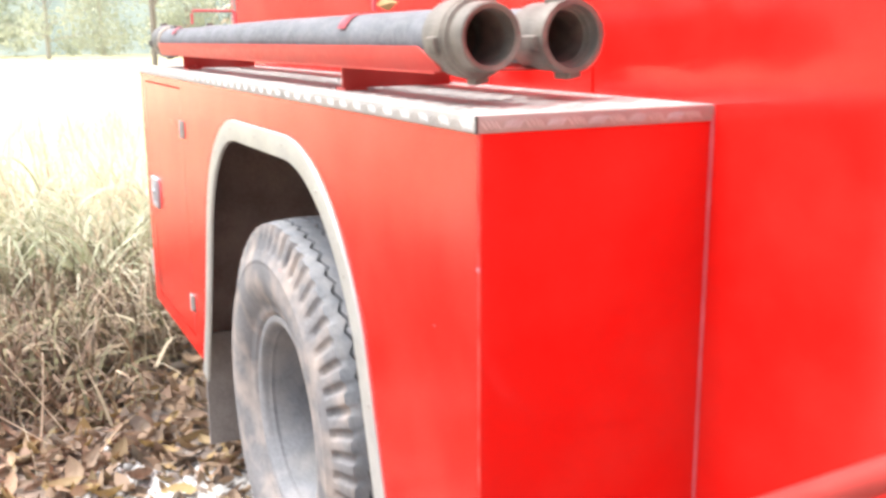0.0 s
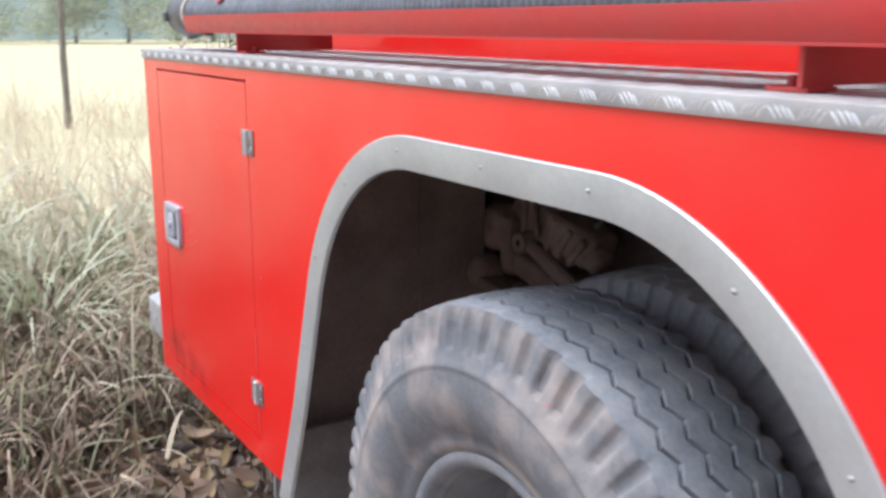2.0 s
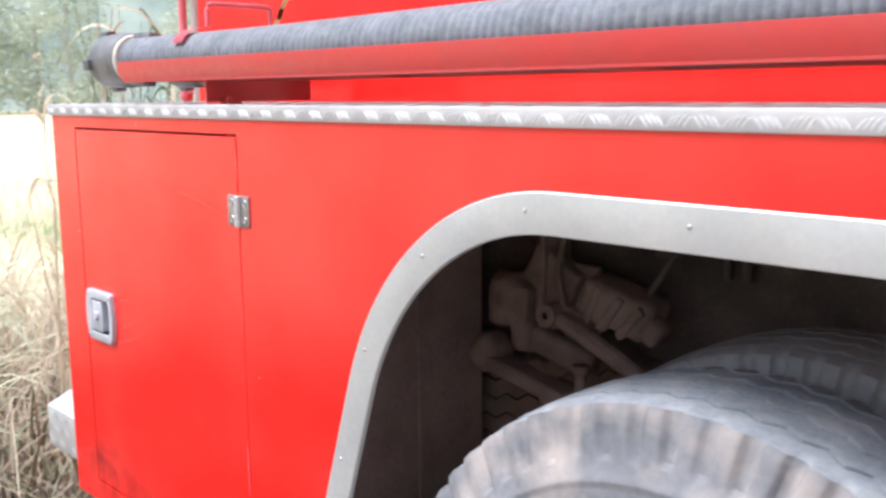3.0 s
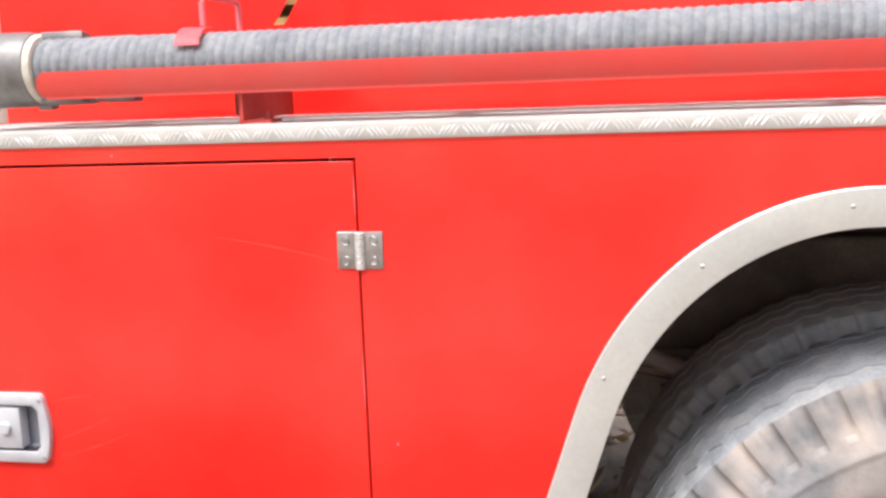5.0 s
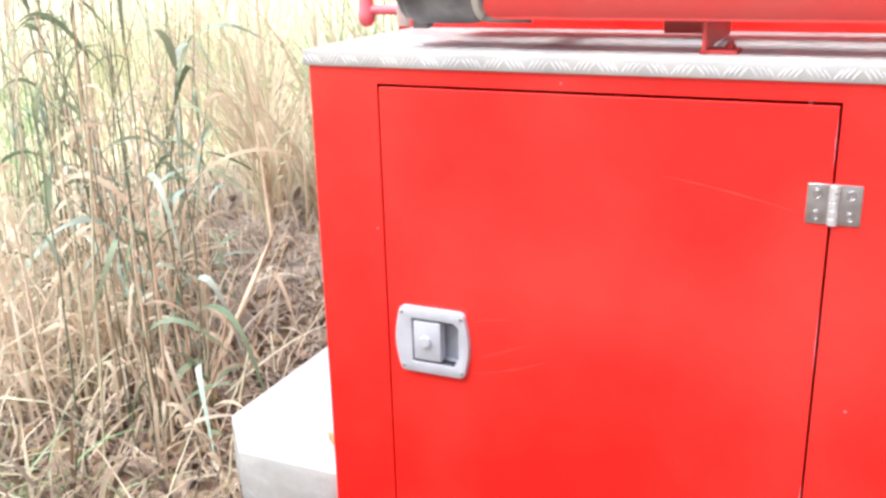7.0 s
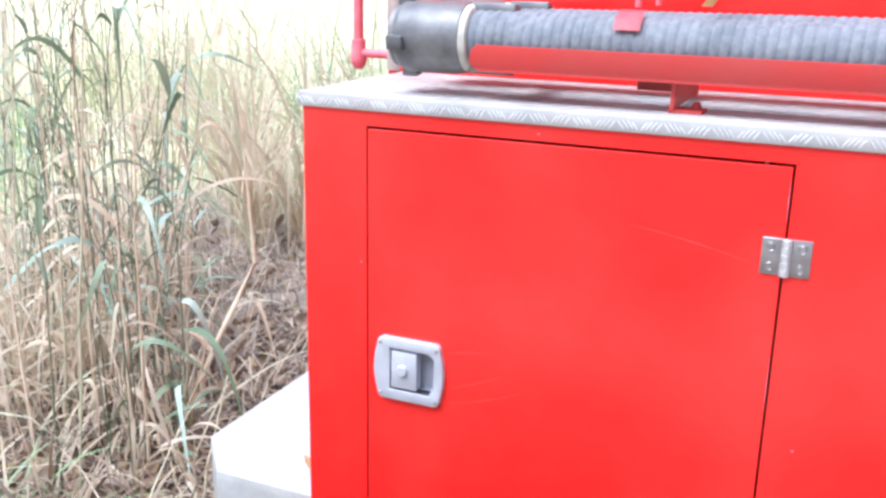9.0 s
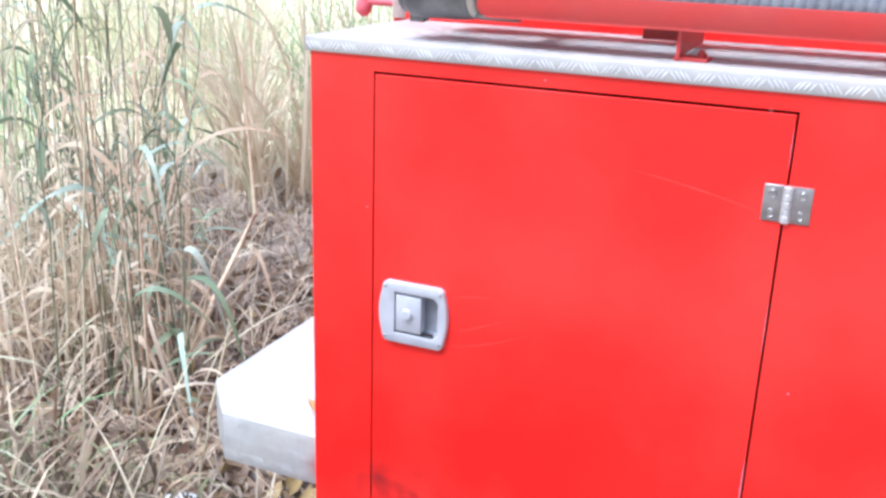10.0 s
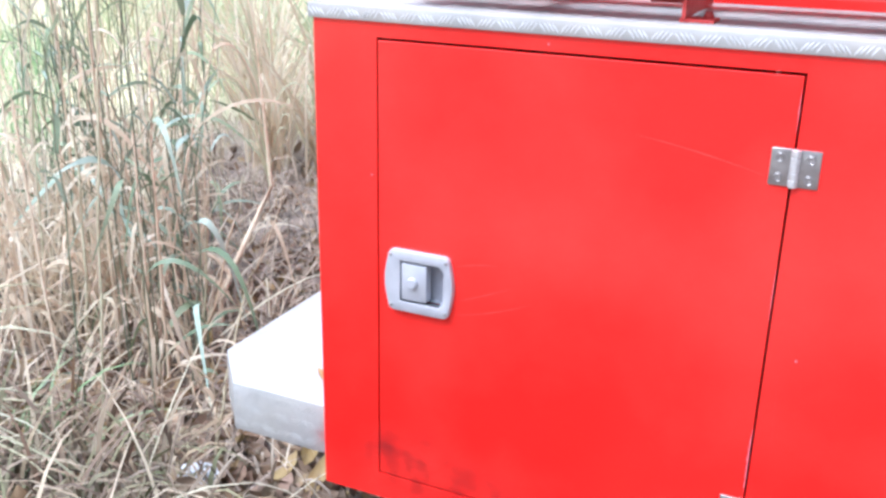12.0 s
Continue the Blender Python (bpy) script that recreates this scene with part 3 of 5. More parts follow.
def tread_pattern(name, parent, o, u, v, w, su, sv, pitch=0.036, length=0.026, high=0.0011, material=None):
    verts, faces = [], []
    o, u, v, w = Vector(o), Vector(u), Vector(v), Vector(w)
    nu, nv = int(su / pitch), max(1, int(sv / pitch))
    for i in range(nu):
        for j in range(nv):
            ang = radians(52) if (i + j) % 2 else radians(128)
            for k in (-1.5, -0.5, 0.5, 1.5):
                cx = (i + 0.5) * pitch + k * 0.0074
                cy = (j + 0.5) * sv / nv - 0.0015 * abs(k)
                tread_bar(verts, faces, o, u, v, w, cx, cy, ang, min(length, sv * 1.12), 0.0029, high)
    me = bpy.data.meshes.new(name)
    me.from_pydata(verts, [], faces)
    finish(me, 60)
    return tagged(part(name, me, material or ALU, parent, "raised tread-plate bars"), kind="stuff")


def top_plate():
    p = part("locker_top", box(-0.006, L1 + 0.004, -0.006, DEEP, TOP, TOP + 0.026, 0.0025, 2), ALU, truck, "bright aluminium tread plate, sun-bleached and dusty")
    tread_pattern("tread_pattern", p, (-0.004, -0.006, TOP), (1, 0, 0), (0, 0, 1), (0, -1, 0), 2.99, 0.026, length=0.019, high=0.0009, material=EDGE)
    tread_pattern("tread_pattern", p, (-0.004, 0.0, TOP + 0.026), (1, 0, 0), (0, 1, 0), (0, 0, 1), 2.99, DEEP, high=0.0009)
    tread_pattern("tread_pattern", p, (L1 + 0.004, 0.0, TOP), (0, 1, 0), (0, 0, 1), (1, 0, 0), DEEP, 0.026, length=0.019, high=0.0009, material=EDGE)
    tread_pattern("tread_pattern", p, (-0.006, DEEP, TOP), (0, -1, 0), (0, 0, 1), (-1, 0, 0), DEEP, 0.026, length=0.019, high=0.0009, material=EDGE)
    part("corner_seam", box(L1 + 0.0018, L1 + 0.0046, -0.0066, -0.0035, TOP, TOP + 0.025), SHADE, p)


def body():
    wall = [(-0.04, TOP + 0.002), (-0.04, 2.95), (5.4, 2.95), (5.4, 0.5), (L1 - 0.002, 0.5), (L1 - 0.002, TOP + 0.002)]
    part("body_wall", slab_y(wall, DEEP, 1.99), RED, truck, "tall glossy red body side", smooth=0)
    part("corner_post", pipe([(-0.025, DEEP + 0.012, TOP + 0.028), (-0.025, DEEP + 0.012, 2.94)], 0.022, 20), LINER, truck, "brown corner post")
    part("wall_foot", box(-0.03, 2.66, DEEP - 0.004, DEEP - 0.001, TOP + 0.027, TOP + 0.075), RED, truck, "red foot strip of the body side", smooth=0)
    rail_pts = [(3.2, DEEP, 0.77), (3.22, 0.24, 0.79), (3.27, 0.2, 0.83), (3.366, 0.2, 0.900), (3.534, 0.2, 1.024), (3.64, 0.2, 1.10), (3.68, 0.24, 1.13), (3.70, DEEP, 1.15)]
    part("step_rail", pipe(rail_pts, 0.02, 14), RED_OLD, truck, "red tubular hand rail below the body side")
    part("far_side", box(0.0, 5.4, 2.38, 2.4, 0.62, TOP), RED_OLD, truck, smooth=0)
    part("far_top", box(0.0, 5.4, 1.99, 2.4, TOP, TOP + 0.026), ALU, truck, smooth=0)
    part("locker_end", box(0.0, 0.01, DEEP + 0.3, 2.38, 0.55, TOP), RED_OLD, truck, smooth=0)
    # grab rail at the rear corner
    rail = part("grab_rail", pipe([(-0.125, 0.44, 1.39), (-0.125, 0.44, 2.3)], 0.011, 12), PINK, truck, "faded red grab rail")
    part("rail_knob", lathe([(1.372, 0.0001), (1.375, 0.010), (1.385, 0.0165), (1.397, 0.019), (1.411, 0.0165), (1.437, 0.015), (1.439, 0.011)], 16, "Z", (-0.125, 0.44, 0)), PINK, rail)
    part("rail_stay", pipe([(-0.125, 0.44, 1.408), (-0.03, 0.44, 1.408)], 0.010, 12), PINK, rail)


def rear_step():
    z0, z1 = 0.43, 0.547
    plan = [(-0.36, 0.155), (-0.25, 0.03), (-0.006, 0.03), (-0.006, 2.38), (-0.243, 2.38), (-0.36, 2.24)]
    bm = bmesh.new()
    vs = [bm.verts.new((x, y, z1)) for x, y in plan]
    bm.faces.new(vs)
    res = bmesh.ops.extrude_face_region(bm, geom=bm.faces[:])
    for v in res["geom"]:
        if isinstance(v, bmesh.types.BMVert):
            v.co.z = z0
    bmesh.ops.bevel(bm, geom=bm.edges[:], offset=0.004, segments=2, affect="EDGES", profile=0.5)
    s = part("rear_step", bm, STEP, truck, "white-bright tread-plate rear step with cut corner")
    tread_pattern("tread_pattern", s, (-0.25, 0.03, z0 + 0.004), (1, 0, 0), (0, 0, 1), (0, -1, 0), 0.237, 0.112, high=0.0008, material=STEP)
    d = Vector((0.112, -0.135, 0)).normalized()
    tread_pattern("tread_pattern", s, (-0.36, 0.155, z0 + 0.004), d, (0, 0, 1), (d.y, -d.x, 0), 0.17, 0.112, high=0.0008, material=STEP)
    tread_pattern("tread_pattern", s, (-0.235, 0.04, z1), (1, 0, 0), (0, 1, 0), (0, 0, 1), 0.228, 1.1, high=0.0008, material=STEP)


def hose_tray():
    lip = [(0.312, 1.429), (0.305, 1.442), (0.309, 1.459), (0.321, 1.469), (2.72, 1.469), (2.735, 1.463), (2.79, 1.434), (2.79, 1.429)]
    bm = slab_y(lip, 0.028, 0.032, None, 0.001)
    for v in bm.verts:
        v.co.y += (1.469 - v.co.z) * 0.25
    t = part("hose_tray", bm, RED_OLD, truck, "dusty red steel hose tray")
    part("tray_floor", box(0.32, 2.77, 0.038, 0.07, 1.425, 1.429), RED_OLD, t, smooth=0)
    part("tray_floor", box(0.32, 2.77, 0.298, 0.328, 1.425, 1.429), RED_OLD, t, smooth=0)
    for x in (0.36, 0.95, 1.55, 2.15, 2.7):
        part("tray_slat", box(x, x + 0.035, 0.07, 0.298, 1.425, 1.429), RED_OLD, t, smooth=0)
    part("tray_back", box(0.32, 2.77, 0.328, 0.332, 1.425, 1.465), RED_OLD, t, smooth=0)
    for x, slant, side in ((0.640, 0.004, 1), (2.285, 0.024, -1)):
        b = slab_y([(x, 1.382), (x + 0.006, 1.382), (x + 0.006, 1.425), (x, 1.425)], 0.056, 0.315)
        for v in b.verts:
            v.co.x -= slant * (v.co.y - 0.056) / 0.259
        box(x - slant - 0.105, x - slant, 0.307, 0.314, 1.382, 1.425, 0.001, 1, b)
        leg = part("tray_leg", b, RED_OLD, t)
        f0, f1 = sorted((x + 0.003 - side * 0.007, x + 0.003 + side * 0.047))
        part("foot_plate", box(f0, f1, 0.06, 0.11, 1.376, 1.382, 0.001, 1), RED_OLD, leg)
        part("bolt", lathe([(1.382, 0.008), (1.388, 0.008), (1.389, 0.006), (1.393, 0.005), (1.393, 0.0001)], 6, "Z", (x + 0.003 + side * 0.033, 0.09, 0)), RED_OLD, leg)
    # hold-down clamps over each end
    for x in (0.566, 2.335):
        b = bmesh.new()
        grid = []
        for k in range(9):
            a = radians(78 + 9.5 * k)
            grid.append([b.verts.new((x + s * 0.021, 0.088 + 0.0535 * math.cos(a), 1.478 + 0.0535 * math.sin(a))) for s in (-1, 1)])
        for p, q in zip(grid, grid[1:]):
            b.faces.new((p[0], p[1], q[1], q[0]))
        bmesh.ops.solidify(b, geom=b.faces[:], thickness=0.003)
        c = part("hold_down_clamp", b, PINK, t, "faded red hold-down clamp")
        loop = [(x, 0.112, 1.535), (x, 0.112, 1.572), (x, 0.115, 1.58), (x, 0.123, 1.583), (x, 0.258, 1.583), (x, 0.266, 1.58), (x, 0.269, 1.572), (x, 0.269, 1.535)]
        part("clamp_loop", pipe(loop, 0.0048, 8), PINK, c)
    st = bmesh.new()
    pts = [(0.235, 1.588), (0.232, 1.594), (0.226, 1.59), (0.222, 1.57), (0.222, 1.55), (0.215, 1.537)]
    pv = [[st.verts.new((0.69 + dx + (1.59 - z) * -0.6, y, z)) for dx in (-0.009, 0.009)] for y, z in pts]
    for p, q in zip(pv, pv[1:]):
        st.faces.new((p[0], p[1], q[1], q[0]))
    bmesh.ops.solidify(st, geom=st.faces[:], thickness=0.002)
    part("tie_strap", st, STRAP, t, "tan webbing strap")


def wheel_well():
    part("well_wall", box(0.796, 0.80, 0.01, 0.69, 0.40, 1.345), LINER, truck, "mud-stained steel wheel-well wall", smooth=0)
    part("well_rib", box(0.80, 0.806, 0.478, 0.49, 0.40, 1.345), LINER, truck, smooth=0)
    part("well_wall", box(2.76, 2.764, 0.01, 0.69, 0.40, 1.345), LINER, truck, smooth=0)
    part("well_roof", box(0.80, 2.76, 0.01, 0.8, 1.338, 1.344), LINER, truck, smooth=0)
    part("well_lip", box(0.80, 0.83, 0.006, 0.012, 0.40, 1.1), LINER, truck, smooth=0)
    part("mud_flap", box(0.86, 0.87, 0.02, 0.62, 0.035, 0.46, 0.002, 1), FLAP, truck, "grey dusty rubber mud flap")


def chassis():
    part("chassis_rail", box(0.02, 5.2, 0.80, 0.88, 0.80, 1.06, 0.006, 1), FRAME, truck)
    part("chassis_rail", box(0.02, 5.2, 1.52, 1.60, 0.80, 1.06, 0.006, 1), FRAME, truck)
    part("under_floor", box(0.01, 5.2, 0.69, 1.99, 1.30, 1.34), FRAME, truck, smooth=0)
    for x in (0.35, 1.28, 2.35):
        part("cross_member", box(x, x + 0.07, 0.70, 1.72, 1.06, 1.30, 0.004, 1), FRAME, truck)
    part("axle", pipe([(1.762, 0.55, 0.464), (1.762, 0.85, 0.464), (1.762, 1.05, 0.464), (1.762, 1.2, 0.464), (1.762, 1.35, 0.464), (1.762, 1.55, 0.464), (1.762, 1.85, 0.464)],
                      [0.09, 0.085, 0.1, 0.2, 0.1, 0.085, 0.09], 20), CHASSIS, truck)
    for y in (0.72, 1.60):
        pack = None
        for k in range(7):
            span = 0.66 - 0.075 * k
            bm = bmesh.new()
            prev = None
            for i in range(15):
                t = -1 + 2 * i / 14
                x = 1.762 + span * t
                z = 0.74 - 0.018 * k + 0.09 * (span * t / 0.66) ** 2
                cur = [bm.verts.new((x, y + dy, z + dz)) for dy, dz in ((0, 0), (0.08, 0), (0.08, 0.014), (0, 0.014))]
                if prev:
                    for j in range(4):
                        bm.faces.new((prev[j], prev[(j + 1) % 4], cur[(j + 1) % 4], cur[j]))
                else:
                    bm.faces.new(cur)
                prev = cur
            bm.faces.new(prev)
            if pack is None:
                pack = part("leaf_spring", bm, CHASSIS, truck, "rusty leaf-spring pack")
            else:
                part("spring_leaf", bm, CHASSIS, pack)
        for x in (1.69, 1.80):
            part("u_bolt", pipe([(x, y - 0.01, 0.58), (x, y - 0.01, 0.78), (x, y + 0.02, 0.80), (x, y + 0.06, 0.80), (x, y + 0.09, 0.78), (x, y + 0.09, 0.58)], 0.01, 8), CHASSIS, pack)
        for x in (1.09, 2.40):
            b = bmesh.new()
            box(x - 0.05, x + 0.05, y - 0.015, y - 0.003, 0.78, 1.02, 0.004, 1, b)
            box(x - 0.05, x + 0.05, y + 0.083, y + 0.095, 0.78, 1.02, 0.004, 1, b)
            part("spring_hanger", b, CHASSIS, pack)
            part("hanger_pin", lathe([(y - 0.04, 0.0001), (y - 0.04, 0.03), (y - 0.02, 0.036), (y + 0.1, 0.036), (y + 0.12, 0.03), (y + 0.12, 0.0001)], 16, "Y", (x, 0, 0.83)), CHASSIS, pack)
    # spring hanger casting, cranked brake levers, valve block and air lines
    def casting(name, size, at, turn, rough, seed, bev, parent=truck, label=""):
        """A mud-caked casting: a rounded block with an uneven surface."""
        b = box(-size[0] / 2, size[0] / 2, -size[1] / 2, size[1] / 2, -size[2] / 2, size[2] / 2)
        bmesh.ops.bevel(b, geom=b.edges[:], offset=bev, segments=3, affect="EDGES", profile=0.6)
        bmesh.ops.subdivide_edges(b, edges=[e for e in b.edges if e.calc_length() > 0.03], cuts=3, use_grid_fill=True)
        m = Matrix.Translation(at) @ Euler([radians(a) for a in turn]).to_matrix().to_4x4()
        for v in b.verts:
            v.co += v.co.normalized() * rough * noise.noise(v.co * 28 + Vector((seed, 0, 0)))
            v.co = m @ v.co
        return part(name, b, CHASSIS, parent, label, smooth=50)

    hanger = casting("hanger_casting", (0.12, 0.10, 0.12), (0.925, 0.68, 0.92), (0, 8, 0), 0.014, 1, 0.035, truck, "mud-caked cast spring hanger")
    casting("hanger_ear", (0.07, 0.07, 0.10), (0.955, 0.68, 0.855), (0, -18, 0), 0.010, 2, 0.025, hanger)
    casting("hanger_web", (0.14, 0.05, 0.15), (1.01, 0.70, 0.965), (0, 30, 0), 0.008, 3, 0.012, hanger)
    part("hanger_plate", box(1.005, 1.02, 0.66, 0.76, 0.86, 1.12, 0.003, 1), CHASSIS, hanger)
    valve = casting("valve_block", (0.17, 0.10, 0.085), (1.235, 0.66, 0.955), (0, 16, 6), 0.008, 4, 0.02, truck, "dusty finned valve block")
    for k in range(3):
        casting("fin", (0.02, 0.112, 0.085), (1.19 + 0.045 * k, 0.658, 0.962 - 0.014 * k), (0, 24 + 9 * k, 6), 0.008, 5 + k, 0.007, valve)
    casting("valve_cap", (0.05, 0.06, 0.05), (1.325, 0.645, 0.92), (0, 30, 0), 0.005, 12, 0.018, valve)
    lever = part("brake_lever", pipe([(1.075, 0.63, 0.915), (1.16, 0.63, 0.885), (1.26, 0.62, 0.85), (1.42, 0.60, 0.79)], [0.016, 0.021, 0.02, 0.016], 10), CHASSIS, truck, "rusty brake lever")
    part("lever_eye", lathe([(0.605, 0.008), (0.605, 0.026), (0.655, 0.026), (0.655, 0.008)], 16, "Y", (1.07, 0, 0.917)), CHASSIS, lever)
    fork = casting("shackle", (0.27, 0.055, 0.036), (0.985, 0.63, 0.762), (0, 11, 0), 0.004, 20, 0.008, truck, "mud-caked spring shackle arm")
    casting("shackle_end", (0.07, 0.085, 0.085), (0.88, 0.64, 0.80), (0, 40, 0), 0.008, 21, 0.024, fork)
    casting("shackle_web", (0.17, 0.03, 0.06), (1.075, 0.66, 0.83), (0, 12, 0), 0.004, 22, 0.012, fork)
    casting("shackle_foot", (0.16, 0.08, 0.06), (1.11, 0.66, 0.715), (0, 14, 0), 0.008, 23, 0.02, fork)
    part("shackle_pin", lathe([(0.735, 0.0001), (0.735, 0.013), (0.80, 0.013), (0.805, 0.019), (0.82, 0.019), (0.822, 0.0001)], 12, "Z", (1.155, 0.625, 0)), CHASSIS, fork)
    part("air_line", pipe([(1.05, 0.70, 1.09), (1.06, 0.66, 1.0), (1.09, 0.65, 0.93), (1.16, 0.64, 0.925), (1.2, 0.66, 0.96)], 0.008, 8), CHASSIS, valve)
    part("air_line", pipe([(1.30, 0.66, 0.99), (1.34, 0.68, 1.07), (1.40, 0.74, 1.14), (1.6, 0.78, 1.18)], 0.008, 8), FRAME, valve)
    for x in (1.405, 1.45):
        part("rail_bolt", pipe([(x, 0.77, 1.02), (x, 0.77, 1.14)], 0.011, 8), FRAME, truck)
    part("bolt_strap", box(1.385, 1.47, 0.755, 0.79, 1.115, 1.127, 0.002, 1), FRAME, truck)


TEETH = 62


def tyre_mesh(name):
    """A rib-tread truck tyre with zigzag grooves and notched shoulders, axis along y, centred."""
    per = 12
    n = TEETH * per
    prof = [(-0.080, 0.258, 0), (-0.092, 0.262, 0), (-0.099, 0.272, 0), (-0.103, 0.283, 0), (-0.1035, 0.290, 0), (-0.110, 0.30, 0), (-0.121, 0.325, 0), (-0.128, 0.355, 0),
            (-0.1285, 0.372, 0), (-0.1279, 0.385, 0), (-0.1272, 0.398, 0), (-0.1268, 0.403, 0), (-0.128, 0.4068, 0), (-0.1276, 0.4105, 0), (-0.1248, 0.4145, 0), (-0.1215, 0.423, 0), (-0.1185, 0.431, 0),
            (-0.1155, 0.442, 1), (-0.112, 0.456, 1), (-0.108, 0.470, 1), (-0.1055, 0.483, 1), (-0.103, 0.491, 1), (-0.098, 0.4975, 2)]

    def crown(y):
        return 0.506 - 0.0085 * (abs(y) / 0.098) ** 2.2

    for yc in (-0.062, -0.021, 0.021, 0.062):
        prof += [(yc - 0.014, crown(yc - 0.014), 2), (yc - 0.0042, crown(yc), 3), (yc - 0.0026, crown(yc) - 0.011, 3), (yc + 0.0026, crown(yc) - 0.011, 3), (yc + 0.0042, crown(yc), 3), (yc + 0.014, crown(yc + 0.014), 2)]
    prof += [(0.098, 0.4975, 2), (0.103, 0.491, 1), (0.108, 0.470, 1), (0.1155, 0.442, 1), (0.121, 0.423, 0), (0.1285, 0.38, 0), (0.121, 0.325, 0), (0.103, 0.283, 0), (0.08, 0.258, 0)]
    ys = np.array([p[0] for p in prof]) * 1.2
    rs = np.array([p[1] for p in prof]) * 1.08
    kinds = [p[2] for p in prof]
    k = np.arange(n)
    th = 2 * np.pi * k / n
    ph = (k % per) / per
    zig = np.where(ph < 0.5, ph * 4 - 1, 3 - ph * 4)
    cut = np.array([0, 0, 0, 0, 0, 0.12, 0.75, 1, 1, 0.92, 0.8, 0.25])
    notch = cut[k % per] * np.repeat(np.random.default_rng(9).uniform(0.6, 1.0, TEETH), per)
    rng = np.random.default_rng(5)
    worn = np.repeat(rng.uniform(-0.0014, 0.0006, TEETH), per)
    verts = np.zeros((len(prof), n, 3))
    for i, kd in enumerate(kinds):
        y, r = np.full(n, ys[i]), np.full(n, rs[i])
        if kd == 1:
            s = -np.sign(ys[i])
            y = y + notch * s * 0.011
            r = r + notch * -0.006 + worn
        elif kd == 2 and abs(ys[i]) > 0.108:
            y = y + notch * -np.sign(ys[i]) * 0.012
            r = r - 0.003 * notch
        elif kd == 3:
            y = y + 0.0078 * zig
        verts[i, :, 0], verts[i, :, 1], verts[i, :, 2] = r * np.cos(th), y, r * np.sin(th)
    idx = np.arange(len(prof) * n).reshape(len(prof), n)
    nxt = np.roll(idx, -1, axis=1)
    faces = np.stack([idx[:-1], nxt[:-1], nxt[1:], idx[1:]], axis=-1).reshape(-1, 4)
    me = bpy.data.meshes.new(name)
    me.from_pydata(verts.reshape(-1, 3).tolist(), [], faces.tolist())
    finish(me, 38)
    tread = [1 if abs(ys[i]) < 0.1225 and abs(ys[i + 1]) < 0.1225 and rs[i] > 0.5 else 0 for i in range(len(prof) - 1) for _ in range(n)]
    return me, tread


def rim_mesh():
    bm = lathe([(1.2 * a, 1.0 * r) for a, r in ((-0.078, 0.252), (-0.088, 0.256), (-0.0945, 0.264), (-0.097, 0.274), (-0.0955, 0.2835), (-0.091, 0.285), (-0.085, 0.27), (-0.08, 0.258), (-0.07, 0.250), (-0.05, 0.240), (0.02, 0.236),
                (0.055, 0.232), (0.066, 0.215), (0.06, 0.18), (0.045, 0.165), (0.04, 0.12), (0.038, 0.09), (0.01, 0.085), (0.0, 0.07), (-0.002, 0.0005))], 72, "Y")
    lathe([(-0.094, 0.2525), (-0.085, 0.246), (0.06, 0.246), (0.12, 0.275)], 72, "Y", bm=bm)
    return bm


def wheels():
    tm, tread = tyre_mesh("tyre")
    ti = tm.copy()
    tm.materials.append(SIDEWALL)
    tm.materials.append(RUBBER)
    tm.polygons.foreach_set("material_index", tread)
    ti.materials.append(RUBBER_IN)

    def wheel(me, at, flip, label, spin):
        w = new("wheel")
        w.parent = truck
        tagged(w, label)
        w.matrix_basis = pose(at[0], at[1], at[2], 0, spin, 180 if flip else 0)
        part("tyre", me, RUBBER, w)
        part("rim", rim_mesh(), RIM, w)
        if not flip:
            for i in range(10):
                a = 2 * math.pi * i / 10
                part("wheel_nut", lathe([(0.043, 0.016), (0.02, 0.016), (0.017, 0.013), (0.010, 0.010), (0.010, 0.0001)], 6, "Y", (0.145 * math.cos(a), 0, 0.145 * math.sin(a))), RIM, w)
        return w

    wheel(tm, (1.766, 0.168, 0.464), False, "dust-grey outer dual wheel with worn rib tread", 11)
    wheel(ti, (1.766, 0.505, 0.464), True, "inner dual wheel with rib tread, rubber paled against shade", 47)
    wheel(ti, (1.762, 1.91, 0.464), False, "far-side wheel in the paled rubber", 20)
    wheel(ti, (1.762, 2.22, 0.464), True, "far-side wheel in the paled rubber", 70)
    ts = tm.copy()
    ts.materials.clear()
    ts.materials.append(CHASSIS)
    ts.polygons.foreach_set("material_index", [0] * len(ts.polygons))
    spare = wheel(ts, (0.42, 1.22, 0.58), False, "brown dusty spare wheel slung flat under the frame", 0)
    spare.matrix_basis = pose(0.42, 1.22, 0.60, 90, 0, 0)


side_panel()
locker_door()
scratches()
worn_seam()
dark_smudge()
arch_trim()
top_plate()
body()
rear_step()
hose_tray()
wheel_well()
chassis()
wheels()


